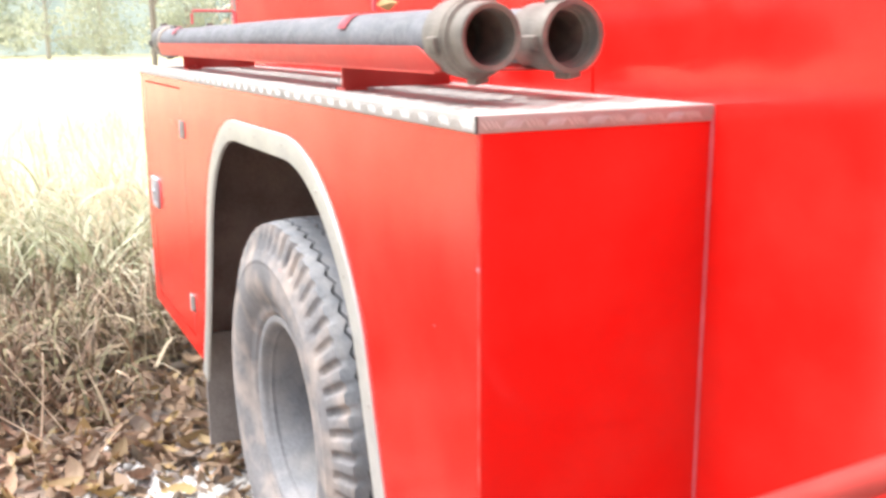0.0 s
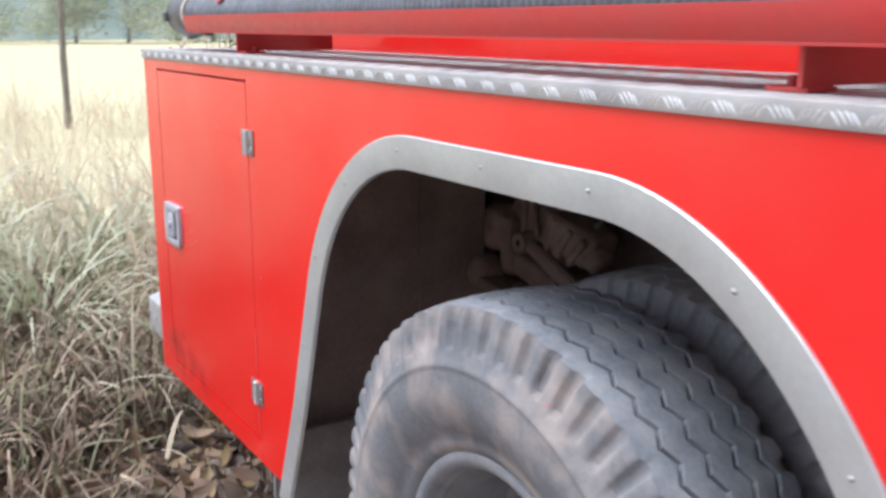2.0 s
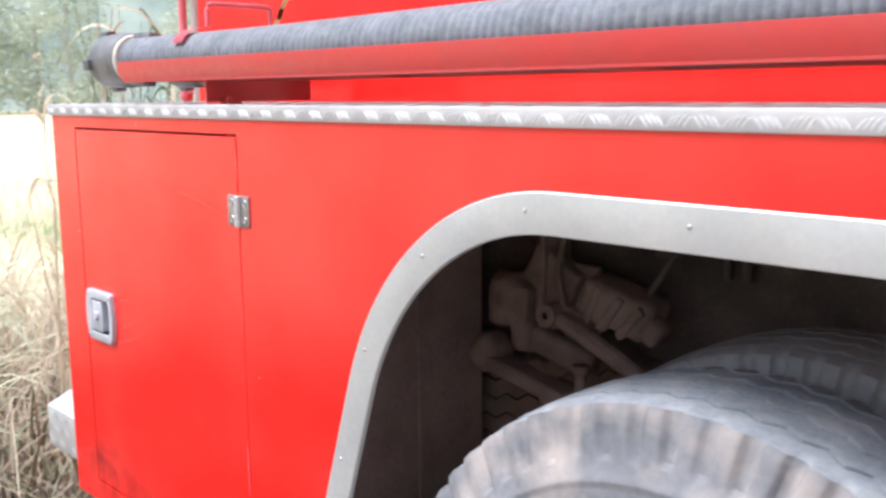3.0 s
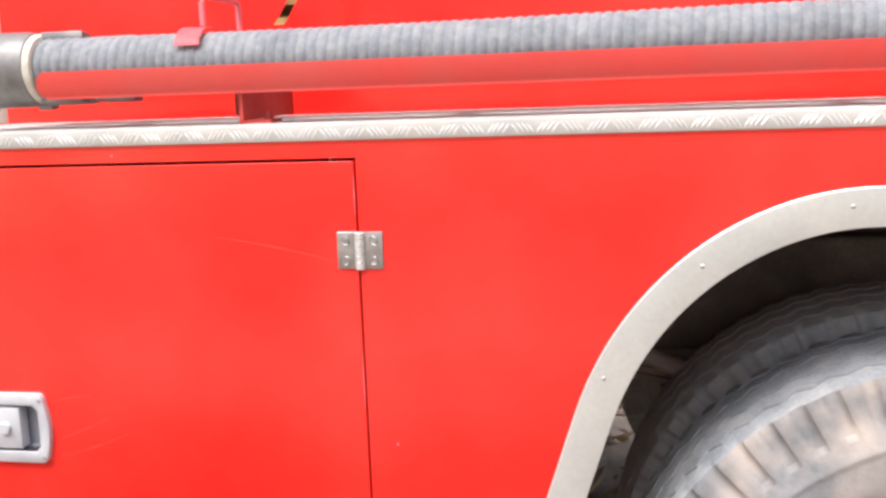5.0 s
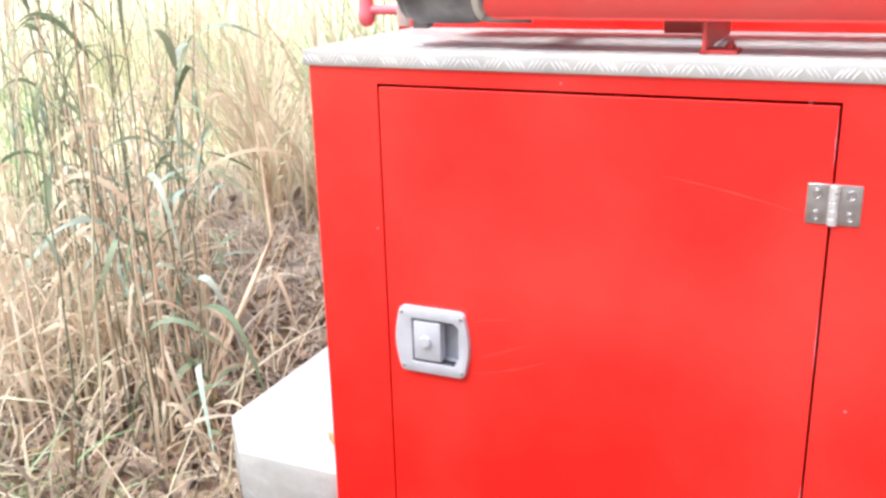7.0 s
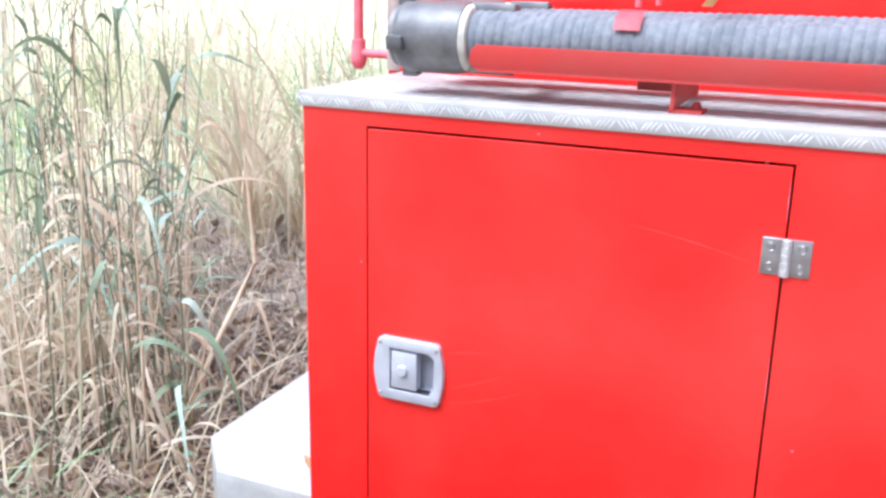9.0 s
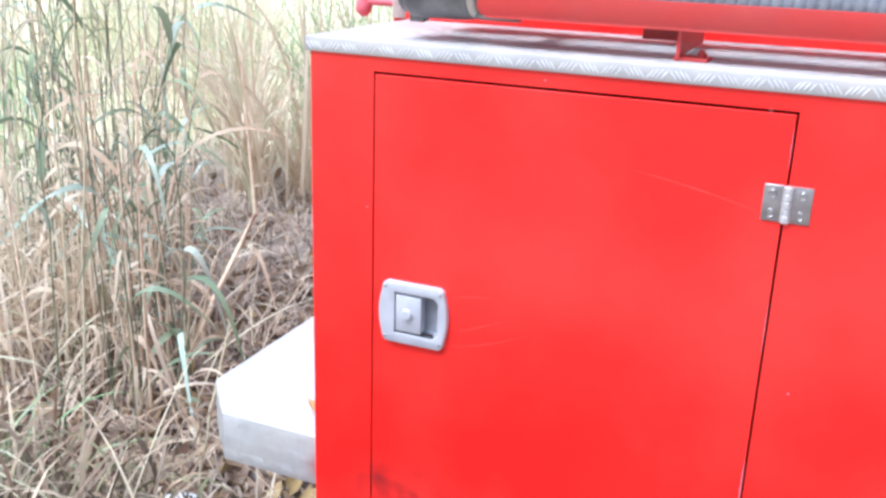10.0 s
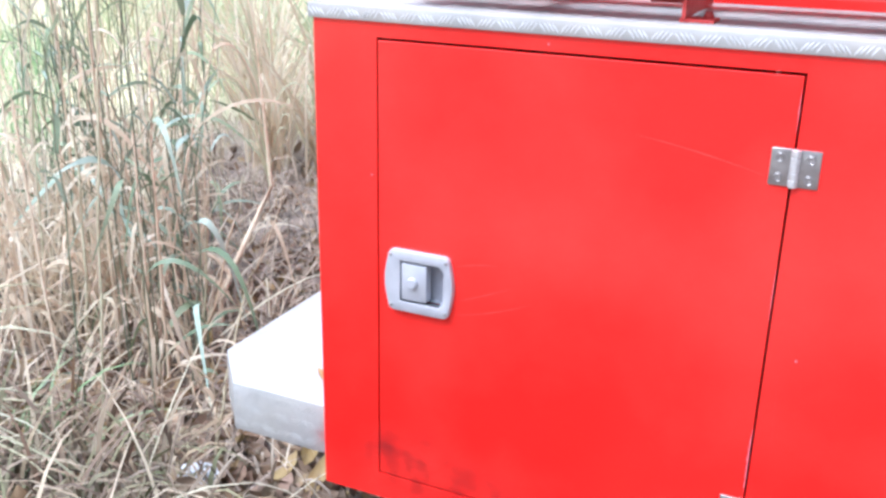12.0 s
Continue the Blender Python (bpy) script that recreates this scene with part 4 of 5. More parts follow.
# ---------------------------------------------------------------- suction hoses on the tray
def suction_hose(y, z, x0, x1, female, label):
    h = tagged(new("suction_hose"), label, "suction hose", group="suction hoses on the locker")
    h.matrix_basis = pose(0, y, z)
    n, pitch, r0 = 36, 0.0165, 0.0478
    m = int((x1 - x0) / pitch * 9)
    th = np.arange(n) * 2 * np.pi / n
    xs = np.linspace(x0, x1, m)
    rng = np.random.default_rng(int(y * 1000))
    ph = xs[:, None] * 2 * np.pi / pitch + th[None, :]
    bulge = np.abs(np.cos(ph / 2)) ** 0.45
    r = r0 - 0.0032 + 0.0036 * bulge + 0.0005 * np.sin(xs * 5.1 + y * 9)[:, None] + rng.normal(0, 0.00005, (m, n))
    vx = np.broadcast_to(xs[:, None], (m, n))
    sag = (0.0018 * np.sin(xs * 3.3 + y * 20) - 0.007 * (x1 - xs) / (x1 - x0))[:, None]
    verts = np.stack([vx, r * np.cos(th), r * np.sin(th) + sag], axis=-1).reshape(-1, 3)
    idx = np.arange(m * n).reshape(m, n)
    nx = np.roll(idx, -1, axis=1)
    faces = np.stack([idx[:-1], nx[:-1], nx[1:], idx[1:]], axis=-1).reshape(-1, 4)
    me = bpy.data.meshes.new("hose_tube")
    me.from_pydata(verts.tolist(), [], faces.tolist())
    finish(me, 80)
    part("hose_tube", me, HOSE, h, "ribbed grey fabric-covered tube")

    def lug(parent, material, ang, x, r, lx, lt, lh):
        b = box(x, x + lx, -lt / 2, lt / 2, r - 0.004, r + lh, 0.0022, 2)
        bmesh.ops.rotate(b, verts=b.verts, cent=(0, 0, 0), matrix=Matrix.Rotation(radians(ang), 3, "X"))
        part("lug", b, material, parent)

    # near-end coupling
    e = x1
    if female:
        c = part("coupling", lathe([(e - 0.05, 0.054), (e - 0.045, 0.0575), (e + 0.02, 0.058), (e + 0.03, 0.060), (e + 0.062, 0.0615), (e + 0.068, 0.060), (e + 0.069, 0.051),
                                    (e + 0.062, 0.0495), (e + 0.048, 0.0495), (e + 0.047, 0.046), (e + 0.036, 0.046), (e + 0.035, 0.043), (e - 0.06, 0.042)], 48, "X"), CAST, h, "weathered cast coupling")
    else:
        c = part("coupling", lathe([(e - 0.06, 0.054), (e - 0.055, 0.060), (e - 0.02, 0.064), (e + 0.012, 0.066), (e + 0.02, 0.066), (e + 0.024, 0.062), (e + 0.03, 0.062), (e + 0.034, 0.055),
                                    (e + 0.06, 0.053), (e + 0.067, 0.0525), (e + 0.069, 0.050), (e + 0.066, 0.0435), (e + 0.055, 0.042), (e - 0.06, 0.041)], 48, "X"), CAST, h, "weathered cast coupling")
    part("bore", lathe([(e + 0.034, 0.0412), (e - 0.1, 0.0412), (e - 0.1, 0.0005)], 36, "X"), BORE, c)
    for a in (100, 190, 280, 10):
        lug(c, CAST, a, e - 0.014 if not female else e + 0.012, 0.063 if not female else 0.057, 0.03 if not female else 0.045, 0.026, 0.011 if not female else 0.013)
    # far-end coupling
    s = x0
    c = part("coupling", lathe([(s + 0.006, 0.055), (s + 0.004, 0.059), (s - 0.004, 0.060), (s - 0.012, 0.0615), (s - 0.105, 0.0625), (s - 0.112, 0.060), (s - 0.118, 0.055), (s - 0.126, 0.0545),
                                (s - 0.128, 0.048), (s - 0.05, 0.044), (s - 0.049, 0.0005)], 48, "X"), GUN, h, "dark metal coupling")
    part("binding_ring", lathe([(s + 0.018, 0.048), (s + 0.016, 0.0545), (s + 0.009, 0.0575), (s + 0.004, 0.057), (s + 0.003, 0.054)], 40, "X"), ROPE, c, "pale binding ring")
    for a in (8, 98, 188, 278):
        lug(c, GUN, a, s - 0.123, 0.058, 0.03, 0.024, 0.012)
    for a in (170, 350):
        lug(c, GUN, a, s + 0.012, 0.046, 0.075, 0.03, 0.0125)
    c.location.z = -0.007


suction_hose(0.088, 1.482, 0.280, 2.80, False, "grey ribbed suction hose with metal couplings in red tray")
suction_hose(0.268, 1.482, 0.280, 2.752, True, "grey ribbed suction hose with open female coupling in red tray")


# ---------------------------------------------------------------- leaves, grass, trees
def leaf_into(verts, faces, p, size, yaw, tilt, roll, curl, rng):
    w = size * rng.uniform(0.3, 0.5)
    rot = Euler((tilt, roll, yaw)).to_matrix()
    i = len(verts)
    rows = ((-0.5, 0.04), (-0.22, 0.8), (0.08, 1.0), (0.32, 0.6), (0.52, 0.03))
    for a, f in rows:
        lift = curl * size * (a * a * 1.6)
        for s in (-1, 0, 1):
            q = rot @ Vector((s * w * 0.5 * f, a * size, lift + abs(s) * curl * size * 0.28 * f))
            verts.append((p[0] + q.x, p[1] + q.y, p[2] + q.z))
    for r in range(4):
        for c in range(2):
            a = i + r * 3 + c
            faces.append((a, a + 1, a + 4, a + 3))


def stuff_mesh(name, verts, faces, material, label, category):
    me = bpy.data.meshes.new(name)
    me.from_pydata(verts, [], faces)
    finish(me, 180)
    return tagged(part(name, me, material), label, category, kind="stuff")


def ground_z(x, y):
    d = math.hypot(x - 1.5, y)
    h = 0.05 * noise.noise(Vector((x * 0.8, y * 0.8, 0))) + 0.03 * noise.noise(Vector((x * 2.6, y * 2.6, 3)))
    return h * min(1.0, max(0.15, (d - 1.5) / 4)) - 0.012 + GROUND


def leaf_litter():
    rng = random.Random(11)
    verts, faces = [], []
    for k in range(11000):
        if k < 6600:
            x, y = rng.gauss(0.1, 1.1), rng.gauss(0.1, 0.9)
        else:
            x, y = rng.uniform(-3.5, 1.5), rng.uniform(-2.5, 4.0)
        if k % 5 == 0:
            x, y = rng.uniform(-1.6, -0.2), rng.uniform(0.3, 2.6)
        if x > 2.4:
            continue
        size = rng.uniform(0.03, 0.09) if rng.random() < 0.62 else rng.uniform(0.085, 0.15)
        leaf_into(verts, faces, (x, y, ground_z(x, y) + rng.uniform(0.006, 0.045)), size, rng.uniform(0, 6.28), rng.gauss(0, 0.6), rng.gauss(0, 0.6), rng.uniform(-0.4, 0.8), rng)
    for k in range(1500):
        x, y = rng.uniform(-2.6, -0.45), rng.uniform(-1.9, 0.3)
        leaf_into(verts, faces, (x, y, ground_z(x, y) + rng.uniform(0.03, 0.30) * rng.random()), rng.uniform(0.03, 0.1), rng.uniform(0, 6.28), rng.gauss(0, 1.0), rng.gauss(0, 1.0), rng.uniform(-0.3, 1.0), rng)
    stuff_mesh("leaf_litter", verts, faces, LEAF, "scattered tan and brown dry leaves on soil", "fallen leaves")


def blades(rng, spots, size, width, bend, segs=5, lean=(0.0, 0.3), rise=(0.0, 0.0), kinks=0.14):
    """Curved tapering blades at spots of (x, y); rise: how high up a stem they start."""
    verts, faces = [], []
    for x, y in spots:
        z = ground_z(x, y) - 0.01
        L = rng.uniform(*size)
        az = rng.uniform(0, 2 * math.pi)
        b = rng.uniform(*bend)
        w = rng.uniform(*width)
        dx, dy = math.cos(az), math.sin(az)
        sa = az + math.pi / 2 + rng.uniform(-0.9, 0.9)
        sx, sy = math.cos(sa), math.sin(sa)
        px, py, pz, a = x, y, z + rng.uniform(*rise), rng.uniform(*lean)
        i = len(verts)
        kink = rng.random() < kinks
        kt = rng.randint(2, segs)
        wob = rng.uniform(-0.35, 0.35)
        for s in range(segs + 1):
            t = s / segs
            ww = w * (1 - t ** 1.6) * (0.65 + 0.35 * min(1, t * 4)) + 0.0006
            verts.append((px - sx * ww / 2, py - sy * ww / 2, pz))
            verts.append((px + sx * ww / 2, py + sy * ww / 2, pz + 0.15 * ww))
            st = L / segs
            if kink and s == kt:
                a += rng.uniform(0.8, 2.0)
            px += (dx * math.sin(a) - dy * wob * t * 0.5) * st
            py += (dy * math.sin(a) + dx * wob * t * 0.5) * st
            pz = max(pz + math.cos(a) * st, z + 0.012)
            a += b / segs * (0.4 + 1.6 * t)
        for s in range(segs):
            j = i + 2 * s
            faces.append((j, j + 1, j + 3, j + 2))
    return verts, faces


def scatter(rng, n, x0, x1, y0, y1, keep=None):
    out = []
    while len(out) < n:
        x, y = rng.uniform(x0, x1), rng.uniform(y0, y1)
        if keep is None or keep(x, y):
            out.append((x, y))
    return out


def clumps(rng, n, x0, x1, y0, y1, each, spread, keep=None):
    out = []
    for cx, cy in scatter(rng, n, x0, x1, y0, y1, keep):
        for _ in range(each):
            out.append((rng.gauss(cx, spread), rng.gauss(cy, spread)))
    return out


def tube_into(verts, faces, pts, radii, n=5):
    """A thin round stalk through pts, joined into shared lists."""
    i0 = len(verts)
    for p, r in zip(pts, radii):
        for k in range(n):
            a = 2 * math.pi * k / n
            verts.append((p[0] + r * math.cos(a), p[1] + r * math.sin(a), p[2]))
    for s in range(len(pts) - 1):
        for k in range(n):
            a, b = i0 + s * n + k, i0 + s * n + (k + 1) % n
            faces.append((a, b, b + n, a + n))


def ribbon_into(verts, faces, p, az, out, up, droop, width, segs, twist):
    """A leaf that leaves its stalk upwards, arches over and hangs."""
    dx, dy = math.cos(az), math.sin(az)
    i0 = len(verts)
    for s in range(segs + 1):
        t = s / segs
        c = (p[0] + dx * out * t - dy * twist * out * t * t, p[1] + dy * out * t + dx * twist * out * t * t, p[2] + up * t - droop * t * t)
        w = width * 0.5 * (0.55 + 0.45 * min(1, 5 * t)) * (1 - t ** 2.2) + 0.0006
        a = 0.5 + twist * 2.5 * t
        sx, sy, sz = -dy * math.cos(a) * w, dx * math.cos(a) * w, math.sin(a) * w
        verts.append((c[0] - sx, c[1] - sy, c[2] - sz))
        verts.append((c[0] + sx, c[1] + sy, c[2] + sz))
    for s in range(segs):
        j = i0 + 2 * s
        faces.append((j, j + 1, j + 3, j + 2))


def culms(rng, spots, height, radius, lean, leaves, leaf_len, leaf_width):
    """Jointed upright stalks and, apart from them, their hanging leaves."""
    v, f, lv, lf = [], [], [], []
    for x, y in spots:
        h = rng.uniform(*height)
        az, ln = rng.uniform(0, 6.28), abs(rng.gauss(0, lean))
        r = rng.uniform(*radius)
        z0 = ground_z(x, y) - 0.01
        bow = rng.gauss(0, 0.06)
        joints = rng.randint(6, 9)
        pts, rad = [], []
        for k in range(joints + 1):
            t = k / joints
            d = h * (math.sin(ln) * t + bow * t * t)
            c = (x + d * math.cos(az) + rng.gauss(0, 0.004), y + d * math.sin(az) + rng.gauss(0, 0.004), z0 + h * math.cos(ln) * t)
            pts += [c, (c[0], c[1], c[2] + 0.012)]
            rad += [r * (1.25 - 0.7 * t), r * (1.0 - 0.7 * t)]
        tube_into(v, f, pts, rad)
        for _ in range(rng.randint(*leaves)):
            c = pts[2 * rng.randint(1, joints)]
            L = rng.uniform(*leaf_len)
            ribbon_into(lv, lf, c, rng.uniform(0, 6.28), L * rng.uniform(0.35, 0.8), L * rng.uniform(0.2, 1.1), L * rng.uniform(0.3, 1.5), rng.uniform(*leaf_width), 8, rng.gauss(0, 0.35))
    return (v, f), (lv, lf)


def twigs(rng, spots, height, radius):
    """Straight dark weed stems that fork upwards."""
    v, f = [], []
    for x, y in spots:
        h, az, ln = rng.uniform(*height), rng.uniform(0, 6.28), abs(rng.gauss(0.08, 0.12))
        r, z0 = rng.uniform(*radius), ground_z(x, y) - 0.01
        at = lambda t: Vector((x + h * t * math.sin(ln) * math.cos(az), y + h * t * math.sin(ln) * math.sin(az), z0 + h * t))
        tube_into(v, f, [at(0), at(0.35), at(0.7), at(1)], [r, r * 0.85, r * 0.6, r * 0.25], 4)
        for _ in range(rng.randint(2, 6)):
            t, a2, L, spread = rng.uniform(0.3, 0.9), rng.uniform(0, 6.28), rng.uniform(0.15, 0.5), rng.uniform(0.4, 0.9)
            b = at(t)
            d = Vector((math.sin(spread) * math.cos(a2), math.sin(spread) * math.sin(a2), math.cos(spread)))
            tube_into(v, f, [b, b + d * L * 0.5 + Vector((0, 0, 0.01)), b + d * L + Vector((0, 0, 0.04))], [r * 0.6, r * 0.45, r * 0.2], 4)
    return v, f


def grasses():
    rng = random.Random(3)

    def rear(x, y):
        """The wedge behind the rear step where the tall stand grows."""
        return x < -0.25 - 0.85 * y and y > 0.12 - 0.42 * x

    def trodden(x, y):
        """The bare litter strip between the stand and the truck's rear."""
        return x > -0.55 - 0.72 * y

    stalks = clumps(rng, 13, -3.3, -0.85, 0.35, 4.0, 4, 0.10, rear) + scatter(rng, 14, -3.4, -0.9, 0.35, 4.4, rear)
    (v, f), (lv, lf) = culms(rng, stalks, (0.8, 1.9), (0.0038, 0.0068), 0.13, (2, 5), (0.22, 0.5), (0.012, 0.024))
    stuff_mesh("tall_dry_stalks", v, f, CULM, "tall jointed straw-brown dry stalks", "grass")
    stuff_mesh("dry_stalk_leaves", lv, lf, GRASS_DRY, "cream dry leaves arching and hanging from stalks", "grass")
    short = clumps(rng, 24, -2.6, -0.8, 0.3, 2.2, 6, 0.08, rear)
    (v, f), (lv, lf) = culms(rng, short, (0.25, 0.75), (0.0035, 0.007), 0.3, (1, 4), (0.2, 0.5), (0.011, 0.024))
    stuff_mesh("broken_dry_stalks", v, f, CULM, "short broken tan stalks at the foot of the stand", "grass")
    stuff_mesh("broken_stalk_leaves", lv, lf, GRASS_DRY, "tangled tan leaves on broken stalks", "grass")
    v, f = twigs(rng, scatter(rng, 34, -3.2, -0.95, 0.5, 3.6, rear), (0.9, 2.0), (0.0026, 0.0046))
    stuff_mesh("dark_weed_stems", v, f, TWIG, "thin dark green forked weed stems", "weeds")
    green = clumps(rng, 14, -3.0, -0.9, 0.4, 3.4, 3, 0.12, rear)
    (v, f), (lv, lf) = culms(rng, green, (0.8, 1.8), (0.0026, 0.0042), 0.14, (4, 7), (0.2, 0.55), (0.012, 0.028))
    stuff_mesh("tall_green_grass", v, f, TWIG, "tall dark green reed stems among dry stalks", "grass")
    stuff_mesh("green_grass_leaves", lv, lf, REED, "blue-green reed leaves on tall stems", "grass")
    # straw fountains beyond the trodden strip
    fountains = [(-2.45, 3.3), (-2.05, 3.35), (-2.75, 3.75), (-1.6, 3.7), (-2.1, 4.0), (-1.2, 4.2), (-3.1, 4.3), (-0.6, 4.4)]
    base = [(rng.gauss(cx, 0.07), rng.gauss(cy, 0.07)) for cx, cy in fountains for _ in range(62)]
    v, f = blades(rng, base, (0.7, 2.0), (0.012, 0.026), (0.5, 2.2), 7, (0.0, 0.55), (0.0, 0.15), 0.15)
    stuff_mesh("straw_fountains", v, f, GRASS_DRY, "pale straw clumps fanning up behind the truck", "grass")
    back = clumps(rng, 34, -5.0, 0.2, 3.6, 5.8, 13, 0.14)
    v, f = blades(rng, back, (0.5, 1.35), (0.008, 0.017), (0.4, 3.0), 6, (0.0, 0.9), (0.0, 0.3), 0.2)
    stuff_mesh("back_grass", v, f, GRASS_PALE, "yellow-green grass stand behind the truck", "grass")
    high = clumps(rng, 40, -4.6, 0.3, 3.8, 5.6, 10, 0.13)
    v, f = blades(rng, high, (1.2, 2.3), (0.009, 0.018), (0.2, 1.5), 6, (0.0, 0.5), (0.0, 0.2), 0.2)
    stuff_mesh("tall_pale_grass", v, f, GRASS_PALE, "tall pale yellow-green grass behind the truck's rear", "grass")
    pale = clumps(rng, 75, -10.0, -1.5, 6.0, 11.0, 12, 0.22)
    v, f = blades(rng, pale, (0.7, 1.6), (0.012, 0.022), (0.4, 2.2), 5, (0.0, 0.6))
    stuff_mesh("far_back_grass", v, f, GRASS_PALE, "pale yellow grass beyond the dry stand", "grass")
    v, f = blades(rng, clumps(rng, 9, -2.5, -1.7, 3.7, 4.6, 16, 0.12), (1.1, 1.75), (0.012, 0.022), (0.3, 1.8), 6, (0.0, 0.5), (0.0, 0.2), 0.2)
    stuff_mesh("green_clump", v, f, GRASS_FRESH, "tall bright green clump behind the truck's rear", "grass")
    lawn = scatter(rng, 2600, -9.0, -3.6, 2.6, 7.0, lambda x, y: x < -0.9 - 1.0 * y)
    v, f = blades(rng, lawn, (0.12, 0.35), (0.008, 0.016), (0.4, 2.0), 4, (0.0, 0.6))
    stuff_mesh("fresh_grass_patch", v, f, GRASS_FRESH, "patch of short fresh green grass", "grass")
    # arching half-green clumps beside the truck's rear
    heads = [(-1.62, -0.12), (-2.05, -0.62), (-2.2, 0.12), (-1.75, -1.05), (-2.6, -0.35), (-2.5, -1.5), (-2.95, 0.5)]
    tufts = [(rng.gauss(cx, 0.07), rng.gauss(cy, 0.07)) for cx, cy in heads for _ in range(105)]
    v, f = blades(rng, tufts + clumps(rng, 16, -4.4, -2.1, -2.6, 0.35, 42, 0.08), (0.5, 1.3), (0.014, 0.031), (1.5, 3.1), 9, (0.05, 0.75))
    stuff_mesh("arching_grass", v, f, GRASS_MID, "arching clumps of half-green long-bladed grass", "grass")
    v, f = blades(rng, clumps(rng, 22, -5.0, -1.7, -3.0, 0.6, 18, 0.14), (0.5, 1.1), (0.005, 0.012), (0.8, 3.0), 7, (0.05, 0.7), (0.0, 0.2), 0.3)
    stuff_mesh("arching_straw", v, f, GRASS_DRY, "arching pale straw among the green clumps", "grass")
    v, f = blades(rng, scatter(rng, 170, -8.0, -3.5, -3.6, 0.5), (0.6, 1.2), (0.005, 0.012), (0.1, 1.2), 6, (0.0, 0.4), (0.0, 0.0), 0.25)
    stuff_mesh("standing_weeds", v, f, WEED, "thin brown weed stalks standing in the field", "weeds")
    v, f = blades(rng, clumps(rng, 30, -4.6, -1.7, 0.3, 1.3, 12, 0.10), (0.5, 1.15), (0.009, 0.019), (0.6, 2.8), 7, (0.05, 0.7), (0.0, 0.2), 0.25)
    stuff_mesh("straw_clumps", v, f, GRASS_DRY, "arching straw-yellow clumps beside the rear step", "grass")
    # dead undergrowth at their feet
    feet = lambda x, y: x < -0.42 - 0.2 * rng.random()
    v, f = blades(rng, clumps(rng, 75, -3.4, -0.3, -2.4, 0.2, 26, 0.12, feet) + clumps(rng, 150, -1.9, -0.3, -1.7, 0.25, 28, 0.10, feet) + clumps(rng, 75, -0.7, 0.25, -1.7, -0.15, 24, 0.10, lambda x, y: x < 0.2 - 0.25 * rng.random()), (0.08, 0.42), (0.006, 0.019), (0.4, 3.6), 5, (0.1, 1.3), (0.0, 0.24), 0.4)
    stuff_mesh("dead_scrub", v, f, SCRUB, "dark tangled dead scrub beside the truck", "weeds")
    v, f = blades(rng, clumps(rng, 80, -3.4, -0.3, 0.2, 4.4, 24, 0.12, feet), (0.10, 0.42), (0.004, 0.012), (0.4, 3.6), 5, (0.1, 1.3), (0.0, 0.16), 0.4)
    stuff_mesh("dead_undergrowth", v, f, WEED, "dead brown weeds and broken stalks", "weeds")
    v, f = blades(rng, scatter(rng, 2600, -2.6, -0.3, 0.2, 3.4, feet), (0.06, 0.26), (0.006, 0.016), (0.2, 3.4), 4, (0.5, 1.5), (0.0, 0.1), 0.4)
    stuff_mesh("broken_stalks", v, f, WEED, "broken dead stalks matted on the soil", "weeds")
    v, f = blades(rng, clumps(rng, 58, -3.2, -0.4, -0.5, 3.2, 9, 0.2, lambda x, y: feet(x, y) and not trodden(x, y)), (0.3, 0.85), (0.007, 0.015), (0.6, 3.2), 7, (0.1, 1.3), (0.0, 0.25), 0.35)
    stuff_mesh("bent_straw", v, f, GRASS_DRY, "bent and broken pale straw", "grass")
    # dry clumps at the truck's side of the field
    v, f = blades(rng, clumps(rng, 34, -4.8, -2.5, -2.6, 0.4, 10, 0.10), (0.8, 1.5), (0.006, 0.014), (0.3, 2.2), 7, (0.0, 0.5), (0.0, 0.2), 0.3)
    stuff_mesh("dry_stalks", v, f, GRASS_DRY, "tall bleached stalks with drooping heads", "grass")
    # taller pale growth about the sapling
    v, f = blades(rng, clumps(rng, 40, -12.5, -7.0, -2.5, 3.2, 12, 0.16), (0.5, 1.15), (0.010, 0.02), (0.3, 2.2), 6, (0.0, 0.6), (0.0, 0.2), 0.25)
    stuff_mesh("field_clumps", v, f, GRASS_DRY, "pale clumps of long grass out in the field", "grass")
    # one fresh tuft in front of the dry stand
    v, f = blades(rng, [(rng.gauss(-1.16, 0.05), rng.gauss(0.2, 0.05)) for _ in range(26)], (0.25, 0.55), (0.009, 0.018), (0.6, 2.4), 7, (0.1, 0.9))
    stuff_mesh("green_tuft", v, f, GRASS_FRESH, "pale green tuft in front of the dry grass", "grass")
    # the open field
    v, f = blades(rng, scatter(rng, 7000, -15, -4.2, -7, 12), (0.2, 0.6), (0.006, 0.014), (0.4, 2.4), 4, (0.0, 0.6))
    stuff_mesh("field_grass", v, f, GRASS_DRY, "bleached low grass on the open field", "grass")
    v, f = blades(rng, scatter(rng, 44, -1.5, 0.6, -1.2, 0.4), (0.25, 0.7), (0.005, 0.011), (0.1, 0.8), 6, (0.5, 1.5))
    stuff_mesh("loose_straw", v, f, GRASS_DRY, "loose pale straw stalks lying on leaf litter", "straw")


